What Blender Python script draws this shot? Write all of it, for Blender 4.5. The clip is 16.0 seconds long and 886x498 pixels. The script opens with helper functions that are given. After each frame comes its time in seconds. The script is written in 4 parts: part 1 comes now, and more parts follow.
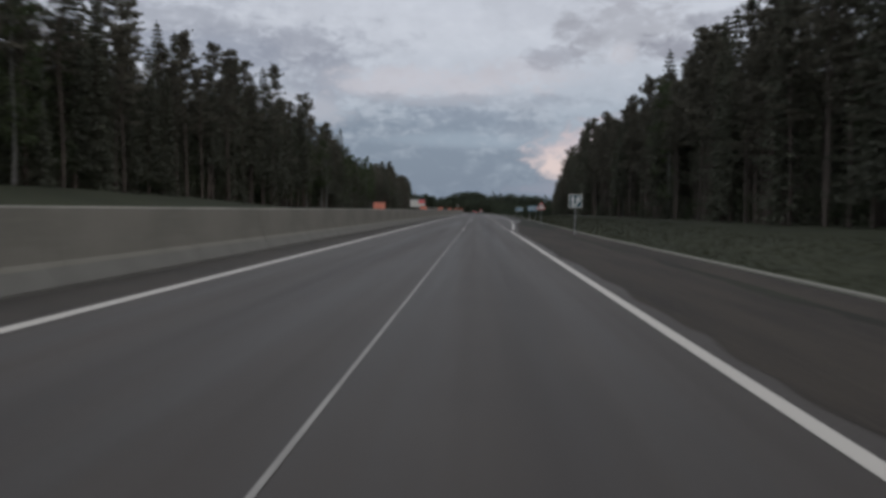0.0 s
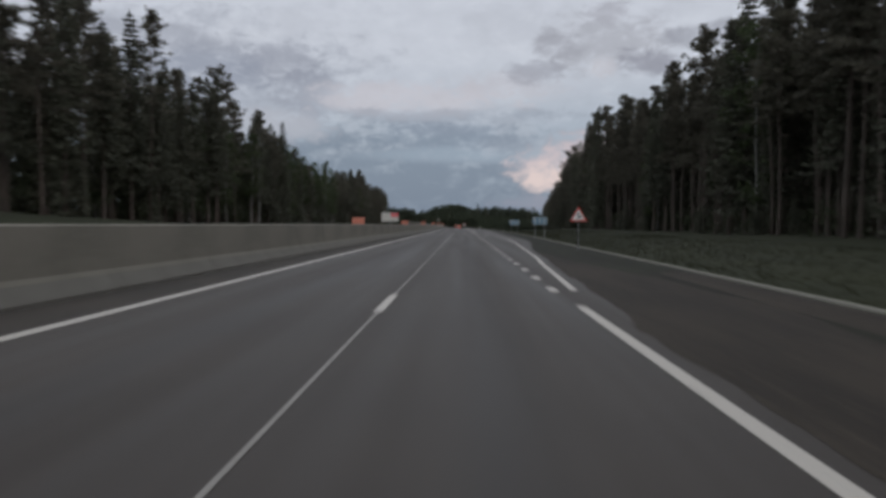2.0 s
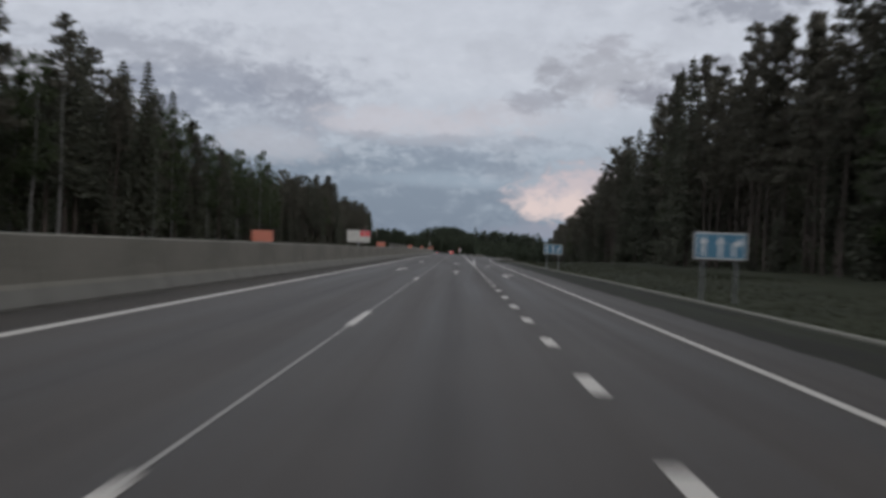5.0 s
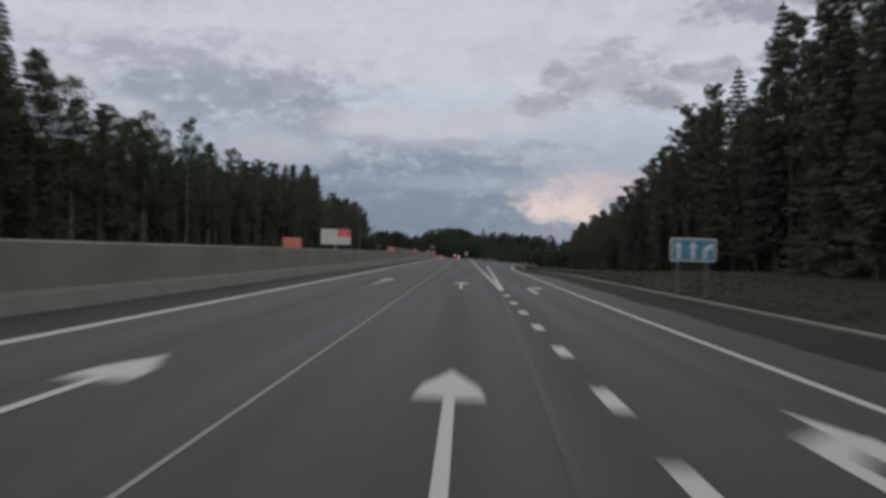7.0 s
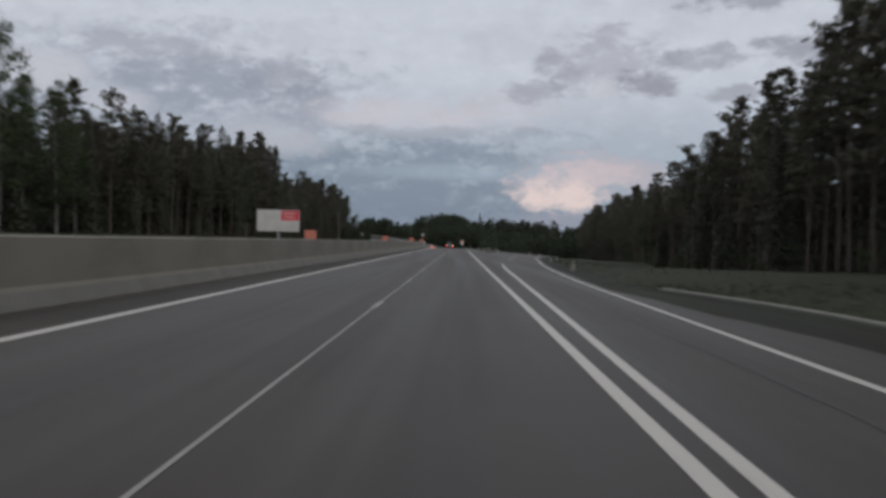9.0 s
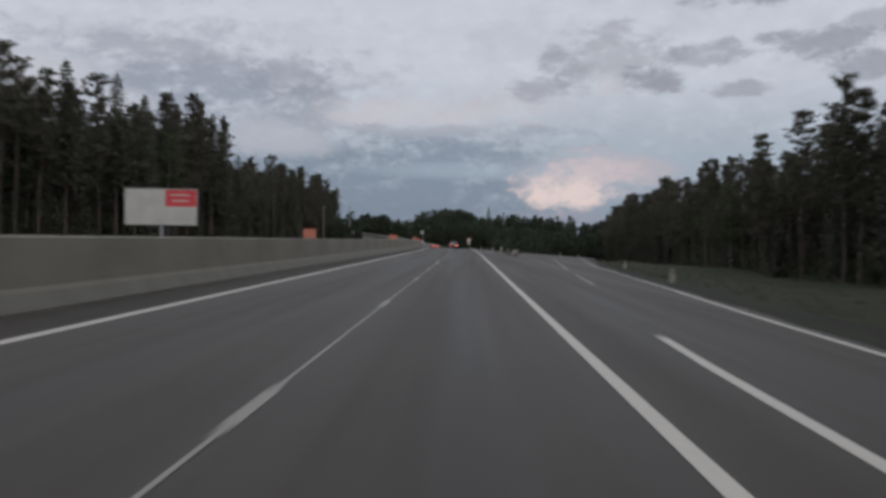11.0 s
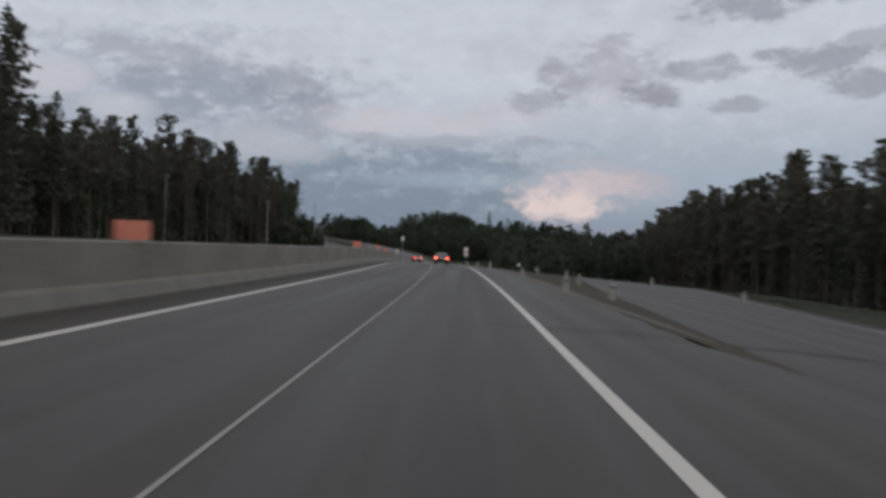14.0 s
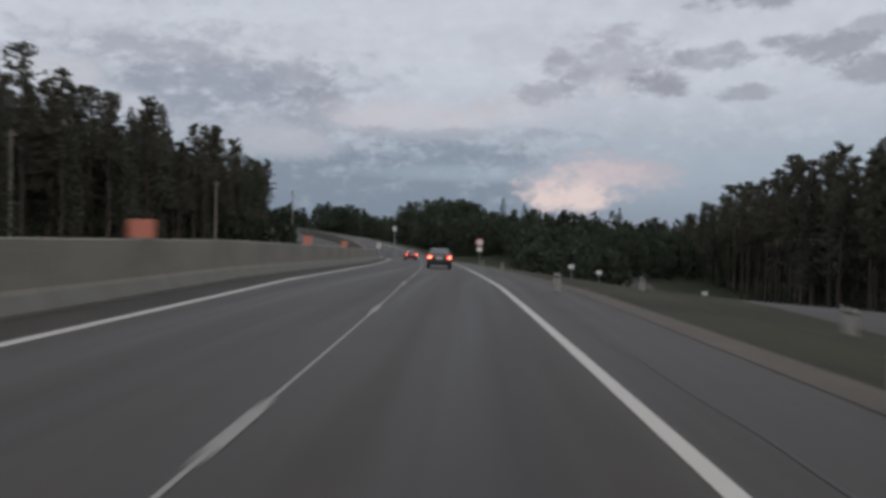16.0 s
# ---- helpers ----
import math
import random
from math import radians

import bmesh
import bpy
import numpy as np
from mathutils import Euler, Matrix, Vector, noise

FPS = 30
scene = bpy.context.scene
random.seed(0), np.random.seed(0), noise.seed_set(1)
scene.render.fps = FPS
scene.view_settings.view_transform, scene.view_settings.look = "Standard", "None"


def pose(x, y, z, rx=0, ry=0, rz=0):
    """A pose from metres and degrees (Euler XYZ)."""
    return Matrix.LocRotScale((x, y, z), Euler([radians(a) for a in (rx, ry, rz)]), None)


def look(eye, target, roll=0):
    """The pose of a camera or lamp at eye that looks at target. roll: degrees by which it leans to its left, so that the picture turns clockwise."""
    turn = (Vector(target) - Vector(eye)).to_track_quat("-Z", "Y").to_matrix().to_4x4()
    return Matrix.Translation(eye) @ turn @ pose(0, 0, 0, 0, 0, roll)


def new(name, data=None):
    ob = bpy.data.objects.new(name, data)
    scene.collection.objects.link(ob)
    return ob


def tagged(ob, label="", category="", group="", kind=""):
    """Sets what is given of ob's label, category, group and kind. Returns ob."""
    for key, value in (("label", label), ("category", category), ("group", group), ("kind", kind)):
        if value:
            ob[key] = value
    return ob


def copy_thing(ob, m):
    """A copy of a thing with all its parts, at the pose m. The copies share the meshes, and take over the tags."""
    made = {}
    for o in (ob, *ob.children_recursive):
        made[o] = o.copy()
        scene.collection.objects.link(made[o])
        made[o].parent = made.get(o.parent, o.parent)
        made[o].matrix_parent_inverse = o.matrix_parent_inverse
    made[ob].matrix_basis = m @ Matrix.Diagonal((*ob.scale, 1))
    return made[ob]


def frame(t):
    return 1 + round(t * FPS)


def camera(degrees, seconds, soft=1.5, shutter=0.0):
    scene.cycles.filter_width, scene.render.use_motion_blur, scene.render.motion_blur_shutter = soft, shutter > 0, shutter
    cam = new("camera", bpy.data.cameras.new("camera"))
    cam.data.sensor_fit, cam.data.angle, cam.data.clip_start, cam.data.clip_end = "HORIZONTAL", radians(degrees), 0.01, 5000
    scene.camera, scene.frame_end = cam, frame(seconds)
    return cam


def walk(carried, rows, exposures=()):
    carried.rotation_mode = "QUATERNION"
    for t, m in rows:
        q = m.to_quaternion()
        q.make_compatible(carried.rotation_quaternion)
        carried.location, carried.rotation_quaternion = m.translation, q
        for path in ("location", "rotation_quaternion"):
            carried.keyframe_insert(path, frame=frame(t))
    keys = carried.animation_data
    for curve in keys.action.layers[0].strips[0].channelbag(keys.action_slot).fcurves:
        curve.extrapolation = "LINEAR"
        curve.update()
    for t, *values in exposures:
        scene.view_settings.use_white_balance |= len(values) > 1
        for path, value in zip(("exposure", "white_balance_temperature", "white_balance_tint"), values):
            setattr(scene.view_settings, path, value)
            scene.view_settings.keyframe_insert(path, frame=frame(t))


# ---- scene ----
# ---------------------------------------------------------------- camera
cam = camera(58.5, 16.0, soft=3.5, shutter=0.9)
PATH = [
    (0, 0.029, 0.00, 1.426, 87.16, -0.86, 2.56),
    (0.5, 0.056, 11.25, 1.427, 87.43, -0.56, 2.70),
    (1, 0.124, 22.50, 1.422, 87.57, -0.46, 2.24),
    (1.5, 0.200, 33.67, 1.421, 87.27, 0.28, 2.00),
    (2, 0.275, 44.83, 1.410, 88.22, -0.19, 1.38),
    (2.5, 0.336, 55.99, 1.396, 88.91, -1.13, 0.62),
    (3, 0.390, 67.08, 1.430, 90.13, -4.00, 1.34),
    (3.5, 0.520, 78.14, 1.405, 90.05, -2.03, 0.90),
    (4, 0.635, 90.00, 1.403, 89.92, -2.37, 0.65),
    (6.5, 0.823, 144.43, 1.384, 90.25, -1.87, 1.76),
    (7, 0.796, 155.44, 1.385, 90.27, -1.74, 1.56),
    (7.5, 0.798, 166.23, 1.383, 90.26, -0.33, 0.91),
    (8, 0.743, 176.91, 1.402, 89.53, -0.84, 1.09),
    (8.5, 0.727, 187.55, 1.412, 89.67, -1.45, 1.12),
    (9, 0.711, 198.15, 1.429, 89.46, -1.20, 1.20),
    (9.5, 0.725, 208.75, 1.403, 89.39, -0.82, 1.54),
    (12, 0.632, 261.75, 1.396, 89.20, -0.52, 1.71),
    (12.5, 0.625, 272.36, 1.391, 88.92, 0.01, 2.05),
    (13, 0.603, 282.97, 1.391, 89.08, -0.22, 1.48),
    (13.5, 0.626, 293.58, 1.391, 89.11, -0.29, 1.13),
    (14, 0.646, 304.17, 1.416, 90.05, -1.80, 1.31),
    (14.5, 0.636, 314.76, 1.439, 89.94, -1.97, 2.13),
    (15, 0.624, 325.36, 1.425, 89.53, -1.73, 1.89),
    (15.5, 0.520, 335.93, 1.425, 88.78, 0.22, 2.75),
    (16, 0.370, 346.51, 1.422, 89.54, -0.96, 1.93),
]
walk(cam, [(t, pose(*p)) for t, *p in PATH])

# ---------------------------------------------------------------- sky and light
world = bpy.data.worlds.new("dusk_sky")
scene.world = world
world.use_nodes = True


class Nodes:
    """Short hand for a node tree."""

    def __init__(self, tree):
        self.tree = tree
        tree.nodes.clear()

    def add(self, kind, props=None, **sockets):
        n = self.tree.nodes.new(kind)
        p = props or {}
        if "operation" in p:
            n.operation = p["operation"]
        if "use_clamp" in p:
            n.use_clamp = p["use_clamp"]
        if "data_type" in p:
            n.data_type = p["data_type"]
        if "interpolation_type" in p:
            n.interpolation_type = p["interpolation_type"]
        for k, v in sockets.items():
            key = int(k[1:]) if k[0] == "i" and k[1:].isdigit() else k.replace("_", " ")
            if hasattr(v, "is_output"):
                self.tree.links.new(v, n.inputs[key])
            else:
                n.inputs[key].default_value = v
        return n

    def math(self, op, a, b=0.0, clamp=False):
        return self.add("ShaderNodeMath", {"operation": op, "use_clamp": clamp}, i0=a, i1=b).outputs[0]

    def noise(self, vec, scale, detail=4.0, rough=0.55, distort=0.0):
        return self.add("ShaderNodeTexNoise", None, Vector=vec, Scale=scale, Detail=detail, Roughness=rough, Distortion=distort).outputs[0]

    def mix(self, f, a, b):
        n = self.add("ShaderNodeMix", {"data_type": "RGBA"})
        for key, v in ((0, f), (6, a), (7, b)):
            if hasattr(v, "is_output"):
                self.tree.links.new(v, n.inputs[key])
            else:
                n.inputs[key].default_value = v
        return n.outputs[2]

    def span(self, v, a, b, lo=0.0, hi=1.0):
        return self.add("ShaderNodeMapRange", {"interpolation_type": "SMOOTHSTEP"}, i0=v, i1=a, i2=b, i3=lo, i4=hi).outputs[0]


def rgb(r, g, b):
    """Linear colour of an 8-bit sRGB one."""
    return tuple(((c / 255 + 0.055) / 1.055) ** 2.4 if c > 10 else c / 3294 for c in (r, g, b)) + (1.0,)


SUN_ELEVATION, SUN_AZIMUTH = 4.0, 150.0
nt = Nodes(world.node_tree)
way = nt.add("ShaderNodeTexCoord").outputs["Generated"]
sep = nt.add("ShaderNodeSeparateXYZ", None, i0=way)
dx, dy, dz = sep.outputs
DEG = 180 / math.pi
az = nt.math("MULTIPLY", nt.math("ARCTAN2", dx, dy), DEG)
el = nt.math("MULTIPLY", nt.math("ARCSINE", dz), DEG)
dome = nt.add("ShaderNodeVectorMath", {"operation": "MULTIPLY"}, i0=way, i1=(1.0, 1.0, 1.9)).outputs[0]
puff = nt.noise(dome, 9.0, 6.0, 0.6, 0.3)
fine = nt.noise(dome, 26.0, 5.0, 0.6, 0.2)
curd = nt.noise(dome, 48.0, 4.0, 0.6, 0.6)
# clear parts, from the slate-blue horizon to pale grey-blue higher up
base = nt.mix(nt.span(el, 0.0, 5.5), rgb(131, 145, 162), rgb(163, 175, 190))
base = nt.mix(nt.span(el, 4.5, 13.0), base, rgb(202, 207, 218))
# broken grey cloud everywhere, softer and lighter above
clump = nt.math("MULTIPLY", nt.span(puff, 0.47, 0.66), nt.span(el, 2.0, 6.0))
base = nt.mix(nt.math("MULTIPLY", clump, 0.22), base, rgb(168, 171, 182))
wisp = nt.math("MULTIPLY", nt.span(fine, 0.5, 0.72), nt.span(el, 5.0, 9.0))
base = nt.mix(nt.math("MULTIPLY", wisp, 0.25), base, rgb(209, 213, 222))
lumps = nt.math("MULTIPLY", nt.span(curd, 0.46, 0.70), nt.span(el, 5.5, 9.0))
base = nt.mix(nt.math("MULTIPLY", lumps, 0.14), base, rgb(176, 178, 190))
# the larger clouds of this evening: azimuth, elevation, half width, half height, strength, colour
CLOUDS = (
    (-9.0, 3.6, 18.0, 3.8, 0.8, (122, 136, 154)),
    (-20.0, 10.0, 13.0, 4.2, 0.55, (163, 168, 182)),
    (-13.0, 11.3, 2.8, 1.3, 0.6, (151, 155, 169)),
    (-11.0, 9.0, 2.4, 1.8, 0.65, (148, 153, 168)),
    (-13.5, 6.9, 4.2, 1.2, 0.7, (186, 189, 200)),
    (-19.5, 10.2, 5.2, 2.0, 0.65, (143, 150, 167)),
    (-21.0, 12.4, 5.5, 0.9, 0.5, (160, 164, 177)),
    (-23.9, 8.9, 2.4, 0.9, 0.7, (196, 198, 208)),
    (-3.5, 8.9, 7.5, 1.3, 0.85, (200, 199, 208)),
    (-1.0, 7.7, 9.0, 0.6, 0.55, (152, 160, 175)),
    (-1.0, 6.8, 5.0, 0.5, 0.7, (141, 152, 169)),
    (3.0, 9.8, 4.5, 1.0, 0.6, (196, 195, 204)),
    (0.5, 5.9, 8.0, 0.6, 0.5, (140, 153, 170)),
    (1.0, 5.0, 9.0, 0.6, 0.5, (165, 180, 196)),
    (10.0, 12.7, 4.6, 2.1, 0.7, (170, 172, 182)),
    (12.9, 11.2, 2.2, 0.9, 0.75, (146, 148, 161)),
    (5.2, 10.7, 2.0, 0.9, 0.7, (158, 160, 172)),
    (6.9, 12.6, 1.7, 1.0, 0.6, (163, 165, 176)),
    (9.9, 11.0, 1.1, 0.8, 0.7, (200, 199, 207)),
    (10.2, 14.6, 1.8, 0.7, 0.5, (172, 173, 184)),
    (16.5, 12.8, 2.8, 0.8, 0.75, (157, 160, 172)),
    (18.8, 10.4, 1.9, 0.6, 0.7, (156, 159, 171)),
    (23.5, 12.9, 3.4, 1.1, 0.8, (149, 153, 166)),
    (27.3, 11.5, 3.0, 1.0, 0.75, (149, 153, 166)),
    (26.6, 14.1, 1.8, 0.7, 0.6, (157, 160, 172)),
    (34.0, 13.0, 5.0, 2.0, 0.7, (155, 159, 171)),
    (18.6, 16.9, 4.2, 1.2, 0.8, (150, 154, 167)),
    (25.5, 17.3, 2.6, 0.9, 0.7, (153, 157, 169)),
    (-28.8, 10.4, 3.2, 1.2, 0.75, (200, 201, 210)),
    (-27.0, 17.0, 9.0, 1.6, 0.45, (165, 170, 183)),
    (3.5, 5.6, 3.0, 0.8, 0.5, (144, 154, 170)),
    (9.4, 4.8, 5.0, 1.6, 0.85, (188, 181, 190)),
    (7.8, 4.2, 4.0, 1.9, 0.95, (206, 194, 199)),
    (7.4, 3.4, 3.2, 1.1, 0.9, (229, 211, 208)),
    (9.0, 1.6, 6.0, 0.6, 0.8, (150, 155, 171)),
)
ruffle = nt.math("ADD", nt.math("MULTIPLY", nt.math("SUBTRACT", puff, 0.5), 2.4), nt.math("ADD", nt.math("MULTIPLY", nt.math("SUBTRACT", fine, 0.5), 3.2), nt.math("MULTIPLY", nt.math("SUBTRACT", curd, 0.5), 2.6)))
for a0, e0, wa, we, power, colour in CLOUDS:
    qa = nt.math("DIVIDE", nt.math("SUBTRACT", az, a0), wa)
    qe = nt.math("DIVIDE", nt.math("SUBTRACT", el, e0), we)
    r2 = nt.math("ADD", nt.math("MULTIPLY", qa, qa), nt.math("MULTIPLY", qe, qe))
    cover = nt.span(nt.math("ADD", r2, ruffle), 1.55, 0.0, 0.0, power)
    base = nt.mix(cover, base, rgb(*colour))
# grain of the cloud sheet
ripple = nt.math("ADD", nt.math("MULTIPLY", nt.math("SUBTRACT", curd, 0.5), 0.15), nt.math("MULTIPLY", nt.math("SUBTRACT", fine, 0.5), 0.18))
ripple = nt.math("MULTIPLY", ripple, nt.span(el, 3.0, 8.0))
base = nt.add("ShaderNodeVectorMath", {"operation": "SCALE"}, i0=base, Scale=nt.math("ADD", ripple, 1.0)).outputs[0]
# the open sky overhead is brighter than the band over the road
base = nt.mix(nt.span(el, 22.0, 48.0), base, (0.93, 0.96, 1.03, 1.0))
air = nt.add("ShaderNodeTexSky")
air.sky_type, air.sun_disc, air.sun_elevation, air.sun_rotation = "NISHITA", False, radians(SUN_ELEVATION), radians(SUN_AZIMUTH)
clear = nt.add("ShaderNodeBackground", None, Color=air.outputs[0], Strength=0.06)
cloudy = nt.add("ShaderNodeBackground", None, Color=base, Strength=1.0)
both = nt.add("ShaderNodeMixShader", None, i0=0.93, i1=clear.outputs[0], i2=cloudy.outputs[0])
nt.add("ShaderNodeOutputWorld", None, Surface=both.outputs[0])

sun = new("sun", bpy.data.lights.new("sun", "SUN"))
sun.data.energy, sun.data.angle, sun.data.color = 0.25, radians(25), (1.0, 0.86, 0.78)
sun.matrix_world = look((0, 0, 60), (-math.sin(radians(SUN_AZIMUTH)) * 100, -math.cos(radians(SUN_AZIMUTH)) * 100, 60 - 100 * math.tan(radians(24))))


# ---------------------------------------------------------------- materials
def material(name, colours, rough=0.8, scales=(2.0, 30.0), bump=0.2, metal=0.0, spec=0.5, vary=0.0, axis=(1, 1, 1), emit=None, thin=0.0):
    """Base colour mixed between colours by noise at two scales, with fine relief. vary: spread by object or island."""
    m = bpy.data.materials.new(name)
    m.use_nodes = True
    k = Nodes(m.node_tree)
    at = k.add("ShaderNodeVectorMath", {"operation": "MULTIPLY"}, i0=k.add("ShaderNodeTexCoord").outputs["Object"], i1=axis).outputs[0]
    big = k.noise(at, scales[0], 4.0)
    small = k.noise(at, scales[1], 5.0, 0.65)
    lin = [tuple(c) + (1.0,) for c in colours]
    col = k.mix(k.span(big, 0.34, 0.66), lin[0], lin[1])
    if len(lin) > 2:
        col = k.mix(k.span(small, 0.5, 0.72), col, lin[2])
    if vary:
        geo = k.add("ShaderNodeNewGeometry").outputs["Random Per Island"]
        ob = k.add("ShaderNodeObjectInfo").outputs["Random"]
        f = k.math("ADD", k.math("MULTIPLY", geo, vary), k.math("MULTIPLY", ob, vary))
        hsv = k.add("ShaderNodeHueSaturation", None, Color=col, Value=k.math("ADD", f, 1.0 - vary))
        col = hsv.outputs[0]
    r = k.math("ADD", k.math("MULTIPLY", small, 0.25), rough - 0.125, True)
    b = k.add("ShaderNodeBsdfPrincipled", None, Base_Color=col, Roughness=r, Metallic=metal)
    b.inputs["Specular IOR Level"].default_value = spec
    if bump:
        k.tree.links.new(k.add("ShaderNodeBump", None, Strength=bump, Distance=0.02, Height=small).outputs[0], b.inputs["Normal"])
    if emit:
        b.inputs["Emission Color"].default_value = emit[0] + (1.0,)
        b.inputs["Emission Strength"].default_value = emit[1]
    out = b
    if thin:
        lets = k.add("ShaderNodeBsdfTranslucent", None, Color=col)
        out = k.add("ShaderNodeMixShader", None, i0=thin, i1=b.outputs[0], i2=lets.outputs[0])
    k.add("ShaderNodeOutputMaterial", None, Surface=out.outputs[0])
    return m


def asphalt_material():
    """Worn road: aggregate grain, long wheel tracks, tar seams and dusty patches."""
    m = bpy.data.materials.new("worn_asphalt")
    m.use_nodes = True
    k = Nodes(m.node_tree)
    at = k.add("ShaderNodeTexCoord").outputs["Object"]
    grain = k.noise(at, 55.0, 4.0, 0.7)
    patch = k.noise(at, 0.35, 4.0)
    along = k.add("ShaderNodeVectorMath", {"operation": "MULTIPLY"}, i0=at, i1=(1.0, 0.02, 1.0)).outputs[0]
    track = k.noise(along, 1.1, 3.0, 0.5)
    streak = k.noise(along, 6.0, 4.0, 0.6)
    # The brown tint puts some headlamp warmth into the grey of the asphalt.
    col = k.mix(k.span(patch, 0.35, 0.68), (0.0273, 0.0214, 0.0172, 1), (0.0335, 0.0268, 0.0215, 1))
    col = k.mix(k.span(track, 0.5, 0.64, 0.0, 0.75), col, (0.0226, 0.0185, 0.0153, 1))
    col = k.mix(k.span(streak, 0.55, 0.75, 0.0, 0.4), col, (0.0422, 0.0336, 0.0272, 1))
    col = k.mix(k.span(grain, 0.55, 0.75, 0.0, 0.6), col, (0.0525, 0.0409, 0.0344, 1))
    side = k.add("ShaderNodeSeparateXYZ", None, i0=at).outputs[0]
    for lane in (0.66, -2.95):
        off = k.math("ABSOLUTE", k.math("SUBTRACT", k.math("ADD", side, k.math("MULTIPLY", k.math("SUBTRACT", patch, 0.5), 0.5)), lane))
        col = k.mix(k.span(off, 0.55, 0.05, 0.0, 0.38), col, (0.0150, 0.0126, 0.0115, 1))
    r = k.add("ShaderNodeMapRange", None, i0=track, i1=0.3, i2=0.7, i3=0.72, i4=0.56).outputs[0]
    b = k.add("ShaderNodeBsdfPrincipled", None, Base_Color=col, Roughness=r)
    b.inputs["Specular IOR Level"].default_value = 0.4
    k.tree.links.new(k.add("ShaderNodeBump", None, Strength=0.35, Distance=0.008, Height=grain).outputs[0], b.inputs["Normal"])
    k.add("ShaderNodeOutputMaterial", None, Surface=b.outputs[0])
    return m


def paint_material(name, worn, white=(0.41, 0.385, 0.345, 1)):
    """White road paint with bare, worn spots."""
    m = bpy.data.materials.new(name)
    m.use_nodes = True
    k = Nodes(m.node_tree)
    at = k.add("ShaderNodeTexCoord").outputs["Object"]
    spots = k.noise(at, 7.0, 6.0, 0.7)
    grain = k.noise(at, 50.0, 3.0)
    col = k.mix(k.span(spots, 0.40 + worn, 0.30 + worn), white, (0.12, 0.107, 0.095, 1))
    b = k.add("ShaderNodeBsdfPrincipled", None, Base_Color=col, Roughness=0.55)
    k.tree.links.new(k.add("ShaderNodeBump", None, Strength=0.3, Distance=0.006, Height=grain).outputs[0], b.inputs["Normal"])
    k.add("ShaderNodeOutputMaterial", None, Surface=b.outputs[0])
    return m


M_ASPHALT = asphalt_material()
M_PAINT = paint_material("road_paint", 0.0)
M_FAINT = paint_material("faded_road_paint", 0.10, (0.22, 0.21, 0.19, 1))
M_DIRT = material("dirt_shoulder", ((0.0170, 0.0136, 0.0102), (0.0323, 0.0255, 0.0187), (0.0501, 0.0408, 0.0306)), 0.92, (0.9, 14.0), 0.7, axis=(1, 0.12, 1), spec=0.3)
M_TAR = material("tar_seam", ((0.018, 0.015, 0.014), (0.026, 0.022, 0.019)), 0.6, (1.0, 20.0), 0.2)
M_GUTTER = material("dark_gutter_strip", ((0.021, 0.018, 0.014), (0.033, 0.027, 0.021), (0.051, 0.041, 0.031)), 0.92, (0.6, 16.0), 0.6)
M_ISLAND = material("island_earth", ((0.0297, 0.0243, 0.0153), (0.0432, 0.0360, 0.0225), (0.0585, 0.0486, 0.0333)), 0.92, (0.25, 8.0), 0.7, axis=(1, 0.3, 1), spec=0.25)
M_OLIVE = material("olive_grass", ((0.022, 0.021, 0.012), (0.036, 0.034, 0.019), (0.052, 0.046, 0.030)), 0.92, (0.5, 5.0), 0.6, axis=(1, 0.3, 1), spec=0.2)
M_SCRUB = material("scrubby_verge_edge", ((0.011, 0.0105, 0.007), (0.0165, 0.019, 0.010), (0.027, 0.026, 0.016)), 0.92, (0.7, 5.0), 0.7, axis=(1, 0.15, 1), spec=0.25)
M_GRAVEL = material("gravel_edge", ((0.063, 0.052, 0.040), (0.085, 0.070, 0.055), (0.119, 0.098, 0.080)), 0.9, (1.0, 25.0), 0.6)
M_GRASS = material("verge_grass", ((0.0155, 0.0192, 0.0081), (0.0229, 0.0266, 0.0111), (0.0311, 0.0303, 0.0155)), 0.9, (0.22, 14.0), 0.15, spec=0.2)
M_BLADE = material("grass_blades", ((0.0288, 0.0338, 0.0151), (0.0396, 0.0432, 0.0202), (0.0562, 0.0518, 0.0288)), 0.8, (0.4, 12.0), 0.0, spec=0.2, vary=0.12, thin=0.5)
M_CONCRETE = material("weathered_concrete", ((0.131, 0.124, 0.100), (0.172, 0.160, 0.132), (0.207, 0.195, 0.163)), 0.85, (0.5, 7.0), 0.35, vary=0.09)
M_CONCRETE_FOOT = material("dusty_concrete_foot", ((0.106, 0.101, 0.087), (0.134, 0.129, 0.112), (0.16, 0.154, 0.137)), 0.88, (0.9, 20.0), 0.3)
M_KERB = material("kerb_concrete", ((0.135, 0.133, 0.108), (0.171, 0.167, 0.137), (0.204, 0.199, 0.163)), 0.85, (1.2, 24.0), 0.3, vary=0.06)
M_POST = material("whitewashed_concrete", ((0.298, 0.283, 0.251), (0.363, 0.346, 0.312), (0.22, 0.202, 0.171)), 0.8, (3.0, 24.0), 0.2, vary=0.06)
M_SPRUCE = material("spruce_needles", ((0.0715, 0.0759, 0.0561), (0.1023, 0.1067, 0.0781), (0.1397, 0.1342, 0.1023)), 0.75, (0.6, 6.0), 0.0, spec=0.25, vary=0.35, thin=0.35)
M_PINE = material("pine_needles", ((0.0907, 0.0885, 0.0683), (0.1266, 0.1176, 0.0918), (0.1691, 0.1490, 0.1176)), 0.75, (0.6, 6.0), 0.0, spec=0.25, vary=0.35, thin=0.35)
